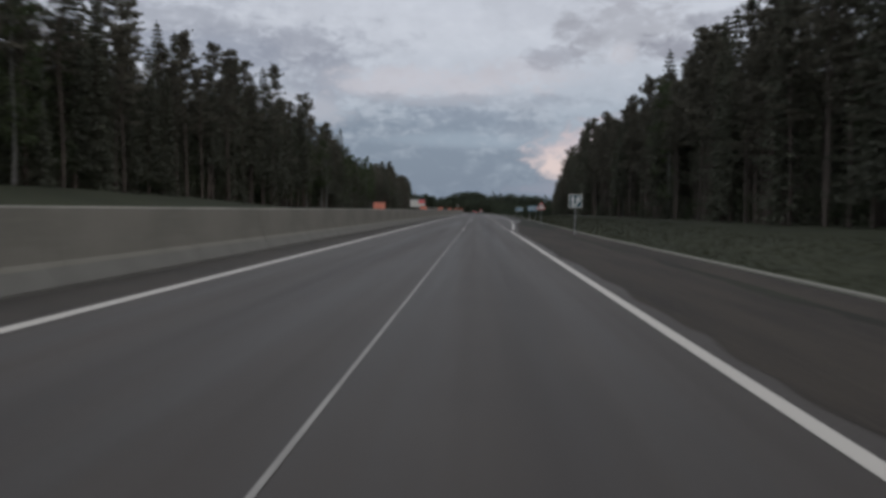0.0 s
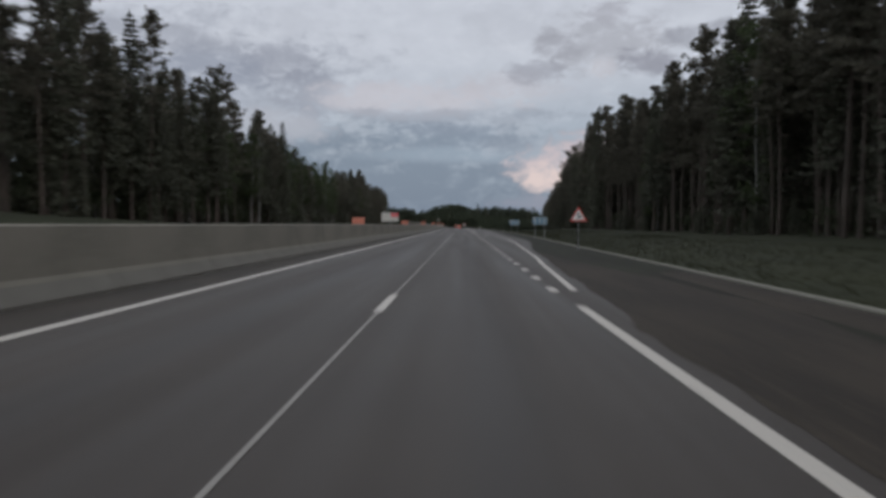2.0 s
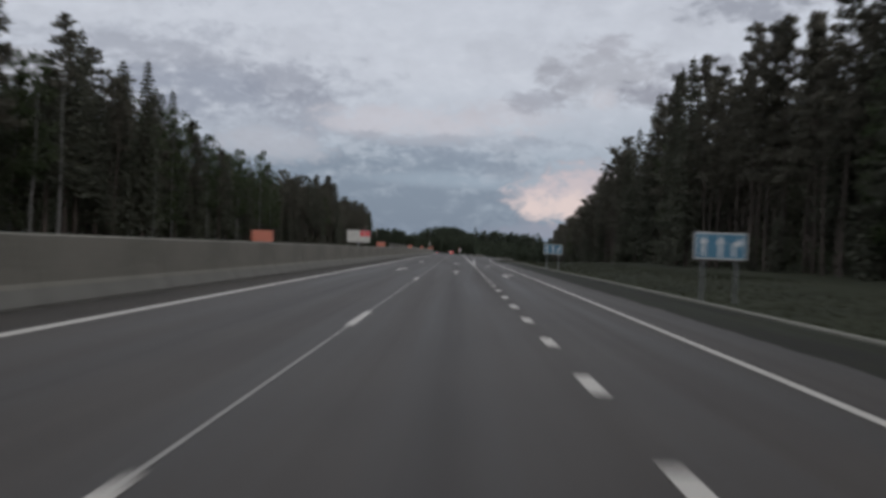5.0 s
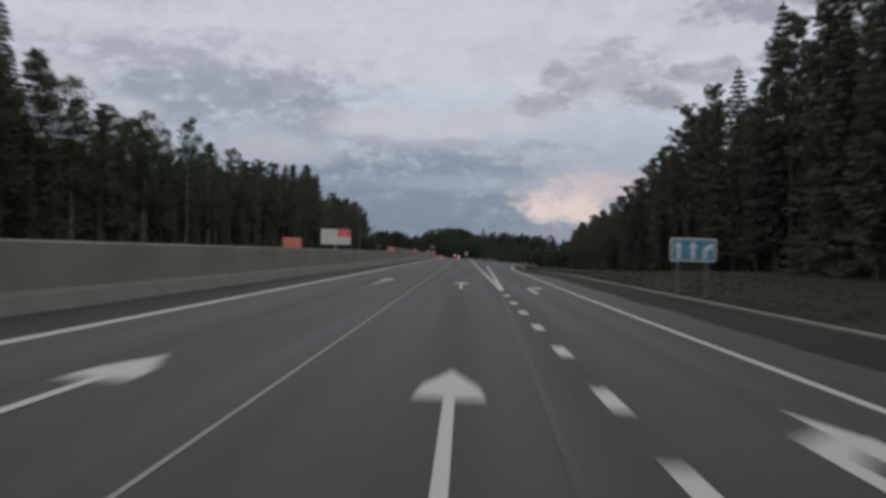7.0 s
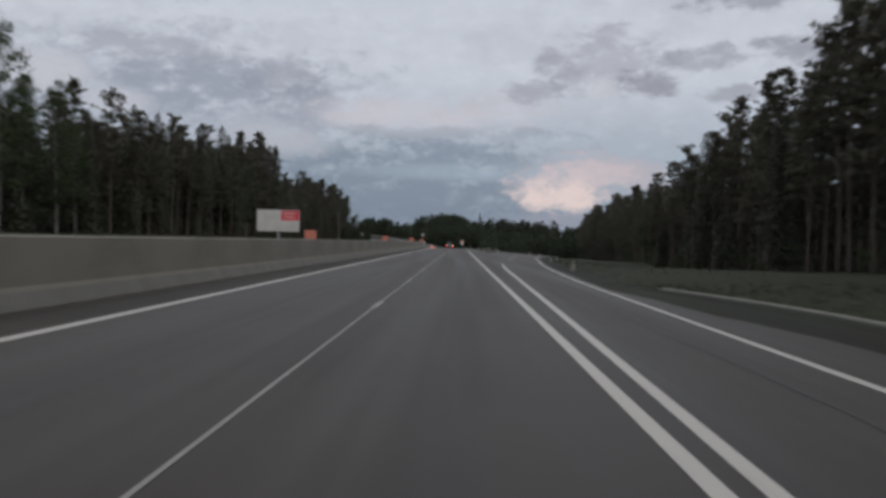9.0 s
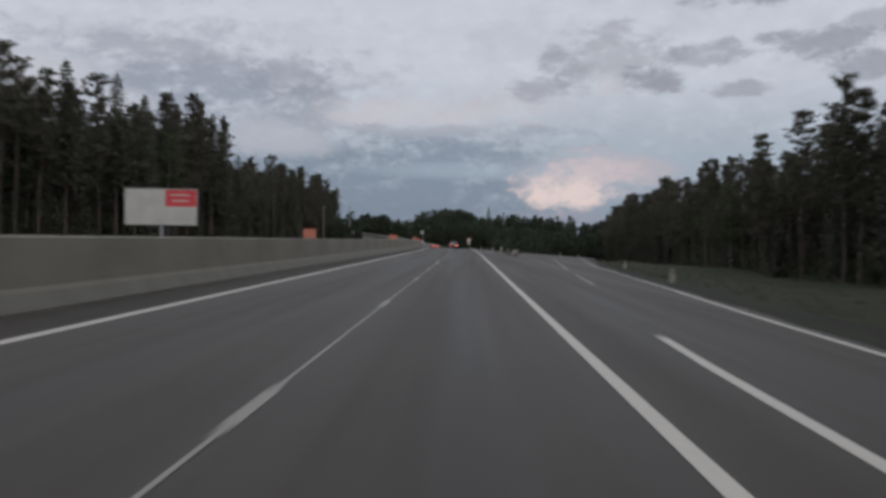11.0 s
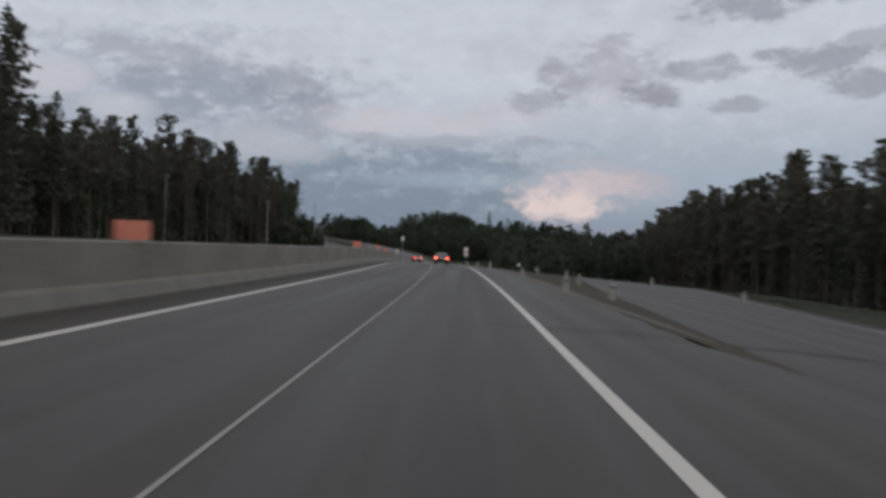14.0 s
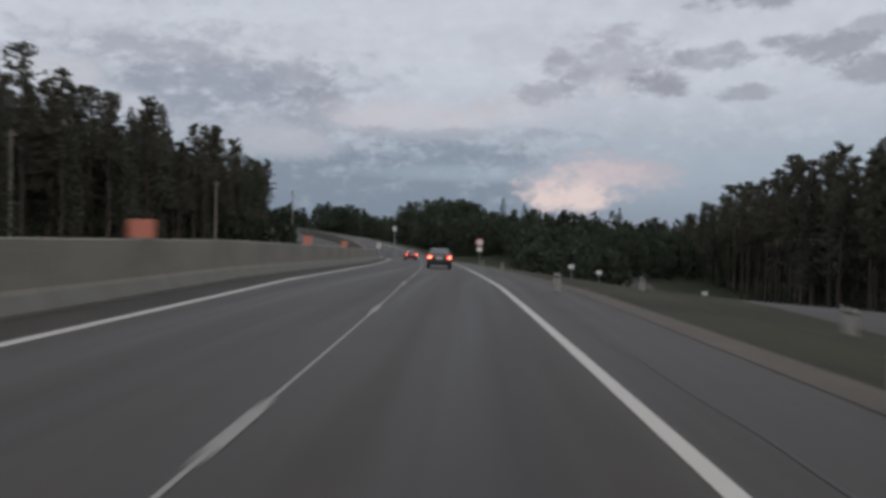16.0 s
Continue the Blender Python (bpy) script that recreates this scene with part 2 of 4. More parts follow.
M_LEAF = material("spring_leaves", ((0.047, 0.065, 0.029), (0.068, 0.088, 0.039), (0.088, 0.108, 0.055)), 0.7, (0.5, 6.0), 0.0, spec=0.3, vary=0.35, thin=0.35)
M_BUSH = material("bush_leaves", ((0.037, 0.046, 0.025), (0.053, 0.064, 0.035), (0.068, 0.076, 0.045)), 0.75, (0.3, 5.0), 0.0, spec=0.25, vary=0.3, thin=0.35)
M_FAR = material("mixed_far_foliage", ((0.048, 0.060, 0.040), (0.063, 0.077, 0.050), (0.082, 0.093, 0.066)), 0.8, (0.05, 1.2), 0.0, spec=0.2, vary=0.35, thin=0.35)
M_BARK = material("pine_bark", ((0.0621, 0.0494, 0.0414), (0.1069, 0.0828, 0.0690), (0.1414, 0.1196, 0.1012)), 0.9, (1.2, 14.0), 0.5, axis=(1, 1, 0.25), vary=0.25)
M_BIRCH = material("birch_bark", ((0.150, 0.145, 0.135), (0.210, 0.205, 0.195), (0.035, 0.033, 0.030)), 0.8, (1.0, 8.0), 0.3, vary=0.15)
M_STEEL = material("galvanised_steel", ((0.30, 0.31, 0.32), (0.40, 0.41, 0.42)), 0.45, (3.0, 40.0), 0.1, metal=0.8)
M_POLE = material("weathered_pole_wood", ((0.24, 0.22, 0.19), (0.33, 0.305, 0.265), (0.40, 0.37, 0.33)), 0.85, (1.0, 18.0), 0.4, axis=(1, 1, 0.1))
M_WHITE = material("white_sign_film", ((0.74, 0.73, 0.70), (0.82, 0.81, 0.78)), 0.4, (2.0, 40.0), 0.05)
M_BLUE = material("blue_sign_film", ((0.085, 0.23, 0.342), (0.114, 0.27, 0.38)), 0.4, (2.0, 40.0), 0.05)
M_TEAL = material("dark_teal_sign_film", ((0.030, 0.085, 0.098), (0.040, 0.105, 0.118)), 0.4, (2.0, 40.0), 0.05)
M_RED = material("red_sign_film", ((0.58, 0.045, 0.03), (0.66, 0.06, 0.04)), 0.4, (2.0, 40.0), 0.05)
M_BLACK = material("black_film", ((0.012, 0.012, 0.012), (0.02, 0.02, 0.02)), 0.5, (3.0, 40.0), 0.05)
M_GREYBACK = material("sign_back_metal", ((0.22, 0.22, 0.22), (0.28, 0.28, 0.28)), 0.5, (3.0, 40.0), 0.05, metal=0.5)
# The boards' orange-pink puts the returned headlamp glow into the film colour.
M_ORANGE = material("headlit_orange_film", ((0.60, 0.20, 0.13), (0.68, 0.25, 0.17)), 0.45, (3.0, 40.0), 0.05)
M_POSTER = material("pale_poster_paper", ((0.575, 0.564, 0.517), (0.667, 0.655, 0.609)), 0.6, (0.8, 20.0), 0.05)
M_POSTER_RED = material("red_poster_print", ((0.70, 0.06, 0.08), (0.78, 0.09, 0.10)), 0.6, (0.8, 20.0), 0.05)
M_CAR = material("dark_car_paint", ((0.030, 0.030, 0.032), (0.042, 0.041, 0.042)), 0.3, (1.0, 30.0), 0.0, spec=0.6)
M_CAR_RED = material("dark_red_car_paint", ((0.12, 0.020, 0.018), (0.15, 0.028, 0.024)), 0.3, (1.0, 30.0), 0.0, spec=0.6)
M_GLASS = material("tinted_car_glass", ((0.02, 0.024, 0.028), (0.03, 0.034, 0.038)), 0.12, (1.0, 30.0), 0.0, spec=0.9)
M_RUBBER = material("tyre_rubber", ((0.016, 0.016, 0.016), (0.026, 0.026, 0.025)), 0.85, (4.0, 40.0), 0.2)
M_RIM = material("alloy_rim", ((0.35, 0.35, 0.36), (0.45, 0.45, 0.46)), 0.35, (4.0, 40.0), 0.0, metal=0.9)
M_TAIL = material("lit_tail_lamp", ((0.5, 0.02, 0.01), (0.6, 0.03, 0.02)), 0.3, (4.0, 40.0), 0.0, emit=((1.0, 0.05, 0.04), 2.6))
M_TAIL_CORE = material("lit_tail_lamp_bulb", ((0.9, 0.5, 0.2), (0.9, 0.5, 0.2)), 0.3, (4.0, 40.0), 0.0, emit=((1.0, 0.28, 0.14), 7.0))
M_PLATE = material("number_plate", ((0.62, 0.60, 0.56), (0.70, 0.68, 0.64)), 0.5, (4.0, 40.0), 0.0)


# ---------------------------------------------------------------- mesh helpers
def mesh_of(name, verts, faces, mat):
    me = bpy.data.meshes.new(name)
    me.from_pydata([tuple(v) for v in verts], [], faces)
    me.update()
    me.materials.append(mat)
    return me


def part(name, bm, mat, parent=None, label=""):
    """Links a bmesh as one mesh object under a thing or a part."""
    bmesh.ops.recalc_face_normals(bm, faces=bm.faces)
    me = bpy.data.meshes.new(name)
    bm.to_mesh(me)
    bm.free()
    me.materials.append(mat)
    ob = new(name, me)
    ob.parent = parent
    return tagged(ob, label)


def piece(name, me, parent, m=None):
    ob = new(name, me)
    ob.parent = parent
    if m is not None:
        ob.matrix_basis = m
    return ob


def thing(name, m, label, category, group="", kind=""):
    ob = new(name)
    ob.empty_display_size = 0.2
    ob.matrix_basis = m
    return tagged(ob, label, category, group, kind)


def box(bm, x, y, z, sx, sy, sz, bevel=0.0, m=None):
    r = bmesh.ops.create_cube(bm, size=1.0, matrix=(m or Matrix()) @ Matrix.LocRotScale((x, y, z), None, (sx, sy, sz)))
    if bevel:
        edges = list({e for v in r["verts"] for e in v.link_edges})
        bmesh.ops.bevel(bm, geom=edges, offset=bevel, segments=2, affect="EDGES", profile=0.6)
    return bm


def rod(bm, a, b, ra, rb, n=8):
    """A tapered rod from a to b."""
    a, b = Vector(a), Vector(b)
    d = b - a
    m = Matrix.Translation((a + b) / 2) @ d.to_track_quat("Z", "Y").to_matrix().to_4x4()
    bmesh.ops.create_cone(bm, cap_ends=True, segments=n, radius1=ra, radius2=rb, depth=d.length, matrix=m)
    return bm


def plate(bm, outline, thick, y=0.0):
    """An upright plate in the xz plane, with that outline, its front at y and its back behind."""
    front = [bm.verts.new((x, y, z)) for x, z in outline]
    back = [bm.verts.new((x, y + thick, z)) for x, z in outline]
    bm.faces.new(front)
    bm.faces.new(back[::-1])
    n = len(outline)
    for i in range(n):
        j = (i + 1) % n
        bm.faces.new((front[i], back[i], back[j], front[j]))
    return bm


def rounded(w, h, r, n=4):
    """Outline of a rounded rectangle about the origin."""
    out = []
    for cx, cz, a0 in ((w / 2 - r, h / 2 - r, 0), (-w / 2 + r, h / 2 - r, 90), (-w / 2 + r, -h / 2 + r, 180), (w / 2 - r, -h / 2 + r, 270)):
        for i in range(n + 1):
            a = radians(a0 + 90 * i / n)
            out.append((cx + r * math.cos(a), cz + r * math.sin(a)))
    return out


# ---------------------------------------------------------------- lie of the land
FALL = 0.0201          # the carriageway falls to its right
BEND_FROM, BEND_RADIUS = 322.0, 1650.0
TURN_FROM, TURN_RADIUS, TURN_TO = 440.0, 290.0, 560.0
L_LINE, C_LINE, R_LINE, EDGE_LINE = -4.90, -1.05, 2.30, 2.40


def bend(s):
    """Sideways shift of the road's axis, which turns left."""
    if s < BEND_FROM:
        return 0.0
    e = min(s, TURN_TO) - BEND_FROM
    k = max(0.0, min(s, TURN_TO) - TURN_FROM)
    lean = (TURN_TO - BEND_FROM) / BEND_RADIUS + (TURN_TO - TURN_FROM) / TURN_RADIUS
    return -e * e / (2 * BEND_RADIUS) - k * k / (2 * TURN_RADIUS) - max(0.0, s - TURN_TO) * lean


def smooth(v, a, b):
    t = min(1.0, max(0.0, (v - a) / (b - a)))
    return t * t * (3 - 2 * t)


def lift(s):
    """Height of the road's axis."""
    down = -0.0135 * max(0.0, min(s, 470) - 373)
    return down + 0.06 * max(0.0, min(s, 580) - 475) * smooth(s, 468, 495)


def between(pts, v):
    """Straight interpolation in pairs."""
    for (a, p), (c, q) in zip(pts, pts[1:]):
        if v < c:
            return p + (q - p) * max(0.0, (v - a) / (c - a))
    return pts[-1][1]


def slip_edge(s):
    """Right edge line of the carriageway, the extra lane and the slip road."""
    if s < 230:
        return between(((55, EDGE_LINE), (63, 2.80), (68, 3.02), (75, 3.32), (81, 3.66), (88, 3.90), (97, 4.20), (108, 4.62), (123, 4.95), (138, 5.08), (185, 5.2), (210, 5.44), (230, 5.62)), s)
    x = between(((230, 5.62), (238, 5.9), (245, 6.2), (257, 6.9), (267, 7.75), (277, 8.55), (284, 9.15), (291, 9.8), (302, 10.7), (313, 12.0), (328, 13.8), (343, 15.6), (369, 19.8), (409, 24.5), (460, 30.0), (560, 40.0)), s)
    return x - bend(s)


def slip_left(s):
    """Left edge of the slip road past the nose of the island."""
    return between(((319, 5.72), (326, 6.3), (336, 7.0), (345, 7.8), (355, 8.8), (364, 9.7), (380, 11.6), (409, 15.4), (460, 23.0), (520, 32.0)), s) - bend(s)


def main_edge(s):
    """Right edge of the main carriageway's asphalt past the fork."""
    return between(((319, 5.4), (324, 5.2), (327, 5.0), (333, 4.65), (345, 4.55), (700, 4.5)), s)


def right_line(s):
    """The line on the right of the lane, which narrows a little."""
    return R_LINE - 0.08 * smooth(s, 200, 265)


def kerb_at(s):
    return 6.95 + 0.35 * smooth(s, 40, 75) + 1.9 * smooth(s, 50, 165) - 2.8 * smooth(s, 215, 233)


def ground_z(u, s):
    """Height of the finished ground beside the road."""
    z = -FALL * max(-17.0, min(u, 30.0)) + lift(s) * (1.0 - smooth(abs(u + 8), 60, 200))
    if u > 4:
        after = smooth(s, 230, 306)
        k, e = kerb_at(s), 5.6
        z -= 0.048 * (min(u, 26) - 4) * after
        step = (0.03 * smooth(u, e, k) + 0.12 * smooth(u, k - 0.1, k + 0.05)) * (1 - smooth(s, 225, 235))
        z += (step + (1 - after) * 0.05 * max(0, u - max(k, 7.6))) * (1 - smooth(u, 42, 80))
        z -= 1.2 * smooth(u, 29, 38) * smooth(s, 335, 385) * (1 - smooth(s, 425, 470))
        z -= 0.045 * (min(max(s, 380), 475) - 380) * smooth(u, 7, 22)
    if u < -16:
        z += ((0.6 + 0.8 * smooth(s, 140, 60)) * smooth(-u, 16, 27) + (0.6 + 0.5 * smooth(s, 150, 90)) * smooth(-u, 24, 36)) * (1 - 0.75 * smooth(-u, 44, 74))
    return z


def spot(u, s, dz=0.0):
    """World place of a point u beside the road's axis and s along it, dz over the ground."""
    return Vector((u + bend(s), s, ground_z(u, s) + dz))


def steps(a, b, d):
    n = max(1, round((b - a) / d))
    return [a + (b - a) * i / n for i in range(n + 1)]


def strip(name, left, right, s_list, dz, mat, cuts=1, thick=0.0):
    """A surface between two edge functions along the road, as one mesh; with thick it has sides."""
    verts, faces = [], []
    for s in s_list:
        a, b = left(s), right(s)
        for i in range(cuts + 1):
            verts.append(spot(a + (b - a) * i / cuts, s, dz))
    n = cuts + 1
    for j in range(len(s_list) - 1):
        for i in range(cuts):
            faces.append((j * n + i, j * n + i + 1, (j + 1) * n + i + 1, (j + 1) * n + i))
    if thick:
        k = len(verts)
        verts += [v - Vector((0, 0, thick)) for v in verts]
        for j in range(len(s_list) - 1):
            faces.append((j * n, (j + 1) * n, k + (j + 1) * n, k + j * n))
            faces.append((j * n + cuts, k + j * n + cuts, k + (j + 1) * n + cuts, (j + 1) * n + cuts))
        for j in (0, len(s_list) - 1):
            faces.append(tuple(range(j * n, j * n + n)) + tuple(k + j * n + i for i in reversed(range(n))))
    return new(name, mesh_of(name, verts, faces, mat))


# ---------------------------------------------------------------- ground and road
U_LIST = [-2200, -1200, -700, -400, -250, -160, -110, -80, -60, -48, -40, -34, -30, -27, -24, -21, -18, -16, -12, -8, -5, 0, 3, 5, 6, 7, 7.4, 8, 8.6, 9.2, 9.8, 10.4, 11.5, 13, 15, 17, 19, 22, 26, 30, 36, 44, 54, 66, 84, 110, 160, 250, 400, 700, 1200, 2200]
S_LIST = [-1500, -700, -300, -120] + steps(-60, 520, 6) + [540, 570, 600, 640, 690, 760, 850, 1000, 1300, 1900, 3000]
verts, faces = [], []
for s in S_LIST:
    for u in U_LIST:
        z = ground_z(u, s) - 0.06
        if abs(u + 6) > 14:
            z += 0.25 * (noise.noise((u * 0.05, s * 0.05, 0)) + 0.4 * noise.noise((u * 0.2, s * 0.2, 3))) * smooth(abs(u + 6), 20, 32)
        verts.append((u + bend(s), s, z))
n = len(U_LIST)
for j in range(len(S_LIST) - 1):
    for i in range(n - 1):
        faces.append((j * n + i, j * n + i + 1, (j + 1) * n + i + 1, (j + 1) * n + i))
ground = tagged(new("ground", mesh_of("ground", verts, faces, M_GRASS)), "grassy ground of verges, banks and clearings", "ground", kind="structure")
for p in ground.data.polygons:
    p.use_smooth = True

NOSE = 319.0
ROAD_S = steps(-60, 640, 2)


def ramp_right(s):
    """Right edge of the asphalt of the extra lane and the slip road."""
    return slip_edge(s) + 0.5 + 0.4 * smooth(s, 268, 345) + 1.3 * smooth(s, 85, 125) * (1 - smooth(s, 208, 228))


def paved_right(s):
    return ramp_right(s) if s < NOSE else main_edge(s)


tagged(strip("road", lambda s: -6.6, paved_right, ROAD_S, 0.0, M_ASPHALT, 44), "worn grey-brown asphalt carriageway of a dual highway", "road", kind="structure")
tagged(strip("slip_road", slip_left, ramp_right, steps(316, 520, 4), -0.004, M_ASPHALT, 10), "asphalt slip road leaving the highway", "road", kind="structure")
tagged(strip("far_carriageway", lambda s: -16.0, lambda s: -7.6, ROAD_S, 0.0, M_ASPHALT, 2), "asphalt carriageway behind the concrete barrier", "road", kind="structure")


def ragged(s):
    """Uneven inner edge of the earth beside the asphalt."""
    return paved_right(s) - 0.12 + 0.22 * noise.noise((s * 0.21, 3, 0)) + 0.14 * noise.noise((s * 0.9, 7, 0))


tagged(strip("shoulder", ragged, lambda s: kerb_at(s) if s < 227 else paved_right(s) + 1.3, steps(-60, 92, 0.8), 0.004, M_DIRT, 4), "brown dirt shoulder beside the asphalt", "shoulder", kind="structure")
tagged(strip("verge_edge", ragged, lambda s: kerb_at(s) if s < 227 else paved_right(s) + 1.3, steps(92, NOSE, 0.8), 0.004, M_SCRUB, 4), "dark weedy edge between asphalt and kerb", "shoulder", kind="structure")
tagged(strip("weeds", lambda s: kerb_at(s) - 1.3 - (kerb_at(s) - 1.3 - ragged(s)) * smooth(s, 62, 92) + 0.5 * (1 - smooth(s, 80, 92)) * noise.noise((s * 0.16, 5, 0)) + 0.2 * noise.noise((s * 0.8, 9, 0)), kerb_at, steps(-60, 92, 0.8), 0.008, M_SCRUB, 2), "dark weeds at the foot of the kerb", "shoulder", kind="structure")
tagged(strip("gutter", lambda s: -6.22, lambda s: -5.12, ROAD_S, 0.005, M_GUTTER, 2), "dark brown strip at the foot of the barrier", "gutter", kind="structure")
tagged(strip("island_edge", lambda s: main_edge(s) + 0.02, lambda s: main_edge(s) + min(0.9, 0.1 + 0.045 * (s - NOSE)), steps(NOSE, 480, 2.5), 0.006, M_GRAVEL, 2), "tan gravel edge of the road past the fork", "shoulder", kind="structure")
tagged(strip("island_dirt", lambda s: main_edge(s) + 0.02, lambda s: max(main_edge(s) + 0.1, slip_left(s)), steps(NOSE, 344, 2.5), 0.0, M_ISLAND, 6), "bare brown earth at the nose of the island", "shoulder", kind="structure")
tagged(strip("washed_dirt", lambda s: between(((315.5, 5.5), (318, 5.1), (322, 4.9), (326, 5.05)), s) + 0.2 * noise.noise((s * 0.5, 6, 0)) + 0.1 * noise.noise((s * 2.1, 6, 0)), lambda s: between(((315.5, 5.55), (320, 5.75), (326, 6.2)), s), steps(315.5, 326, 0.4), 0.004, M_ISLAND, 4), "brown earth washed onto the asphalt at the nose of the island", "shoulder", kind="structure")
tagged(strip("island_grass", lambda s: main_edge(s) + 0.02, slip_left, steps(344, 500, 3), 0.0, M_OLIVE, 8), "dark green grass of the island", "grass", kind="structure")
tagged(strip("slip_verge", ramp_right, lambda s: ramp_right(s) + 1.0, steps(NOSE, 500, 4), -0.004, M_DIRT, 1), "dirt edge of the slip road", "shoulder", kind="structure")


# ---------------------------------------------------------------- road markings
def line(name, at, s0, s1, width, mat=M_PAINT, label="solid white line painted on asphalt"):
    return tagged(strip(name, lambda s: at(s) - width / 2, lambda s: at(s) + width / 2, steps(s0, s1, 3 if s1 - s0 > 30 else 0.8), 0.006, mat), label, "road marking", kind="structure")


line("left_edge_line", lambda s: L_LINE, -40, 560, 0.20)
line("right_edge_line", lambda s: EDGE_LINE, -40, 59, 0.18)
line("lane_edge_line", slip_edge, 62.5, 268, 0.16)
line("right_solid_line", right_line, 186.5, 560, 0.17)
line("gore_line", lambda s: between(((186, R_LINE + 0.06), (199, 2.57), (207, 2.74), (214, 2.88), (220, 2.99), (243, 3.38), (252, 3.65), (256, 4.0)), s), 188, 253, 0.16)
line("worn_centre_line", lambda s: C_LINE, -40, 560, 0.045, M_FAINT, "thin faded old centre line")
line("tar_seam", lambda s: R_LINE - 0.03 - 0.027 * (187 - s), 150, 187, 0.09, M_TAR, "dark tar seam in the asphalt")
line("crack", lambda s: 2.95 + 0.10 * noise.noise((s * 0.35, 1, 0)) + 0.04 * noise.noise((s * 1.7, 2, 0)), 344, 359, 0.045, M_TAR, "dark tarred crack in the asphalt")
line("crack", lambda s: 4.35 + 0.16 * noise.noise((s * 0.30, 4, 0)) + 0.05 * noise.noise((s * 1.5, 2, 0)), 196, 216, 0.05, M_TAR, "dark tarred crack in the asphalt")
line("slip_edge_line", slip_edge, 268, 330, 0.10)
line("slip_edge_line", slip_edge, 330, 480, 0.11, M_FAINT)


def slip_lane(s):
    """The worn line between the extra lane and the slip road."""
    return between(((268, 5.2), (277, 5.75), (285.5, 6.5), (296, 7.45), (309, 8.6), (320, 9.5)), s)


def dash_mesh(length, width, mat):
    verts = [(-width / 2, 0, 0), (width / 2, 0, 0), (width / 2, length, 0), (-width / 2, length, 0)]
    verts += [(x, y, -0.004) for x, y, _ in verts]
    return mesh_of("dash", verts, [(0, 1, 2, 3), (0, 4, 5, 1), (1, 5, 6, 2), (2, 6, 7, 3), (3, 7, 4, 0)], mat)


def dashes(name, at, s_list, length, width, label, mat=M_PAINT):
    root = thing(name, Matrix(), label, "road marking", kind="structure")
    me = dash_mesh(length, width, mat)
    for s in s_list:
        p = spot(at(s), s, 0.009)
        turn = math.atan2(-(at(s + 1) + bend(s + 1) - at(s) - bend(s)), 1)
        piece("dash", me, root, Matrix.Translation(p) @ Matrix.Rotation(turn, 4, "Z") @ Matrix.Rotation(math.atan(FALL), 4, "Y"))


dashes("centre_dashes", lambda s: C_LINE, [214.6 + 10.5 * i for i in range(7)] + [341.0 + 10.5 * i for i in range(12)], 1.7, 0.13, "worn white centre dashes on asphalt", M_FAINT)
dashes("centre_dashes", lambda s: C_LINE, [57.3, 113.8, 126.0, 146.5, 287.4], 3.0, 0.15, "long white centre dashes on asphalt")
dashes("lane_dashes", lambda s: R_LINE, [61.99 + 3.88 * i for i in range(13)] + [112.6 + 4.03 * i for i in range(10)] + [153.0, 156.5, 159.7] + [162.85 + 3.9 * i for i in range(6)], 1.2, 0.20, "short broad white lane dashes on asphalt")
dashes("slip_dashes", slip_lane, [269.0], 8.5, 0.13, "long worn white dash along the slip road", M_FAINT)
line("slip_lane_line", slip_lane, 286, 309.5, 0.13, M_FAINT, "worn white line along the slip road")
line("slip_lane_line", slip_lane, 311, 319, 0.13, M_FAINT, "worn white line along the slip road")


def road_arrow(u, s, turn):
    """A long arrow painted on the road; turn bends its head to the right."""
    bm = bmesh.new()
    if turn:
        outline = [(-0.09, 0), (0.09, 0), (0.09, 4.4), (0.34, 4.8), (0.34, 3.9), (0.72, 5.2), (0.34, 6.5), (0.34, 5.6), (-0.09, 5.1)]
    else:
        outline = [(-0.055, 0), (0.055, 0), (0.055, 5.2), (0.36, 5.2), (0.30, 5.9), (0, 7.0), (-0.30, 5.9), (-0.36, 5.2), (-0.055, 5.2)]
    top = [bm.verts.new((x, y, 0)) for x, y in outline]
    low = [bm.verts.new((x, y, -0.004)) for x, y in outline]
    bm.faces.new(top)
    for i in range(len(top)):
        j = (i + 1) % len(top)
        bm.faces.new((top[i], top[j], low[j], low[i]))
    bm.normal_update()
    bmesh.ops.triangulate(bm, faces=[f for f in bm.faces if len(f.verts) > 4])
    ob = part("road_arrow", bm, M_PAINT)
    ob.matrix_basis = Matrix.Translation(spot(u, s, 0.011)) @ Matrix.Rotation(math.atan(FALL), 4, "Y")
    return tagged(ob, "white right-turn arrow painted on asphalt" if turn else "white straight-ahead arrow painted on asphalt", "road marking", "lane arrows", "structure")


for s in (157.8, 186.3):
    road_arrow(-2.74, s, False)
    road_arrow(0.69, s, False)
    road_arrow(3.62, s - 1.0, True)


# ---------------------------------------------------------------- kerb and barrier
def profile_run(name, outline, length, mat):
    """A run of an outline (sideways, up) along y, closed at its ends."""
    n = len(outline)
    verts = [(x, 0.0, z) for x, z in outline] + [(x, length, z) for x, z in outline]
    faces = [(i, (i + 1) % n, n + (i + 1) % n, n + i) for i in range(n)] + [tuple(reversed(range(n))), tuple(range(n, 2 * n))]
    return mesh_of(name, verts, faces, mat)


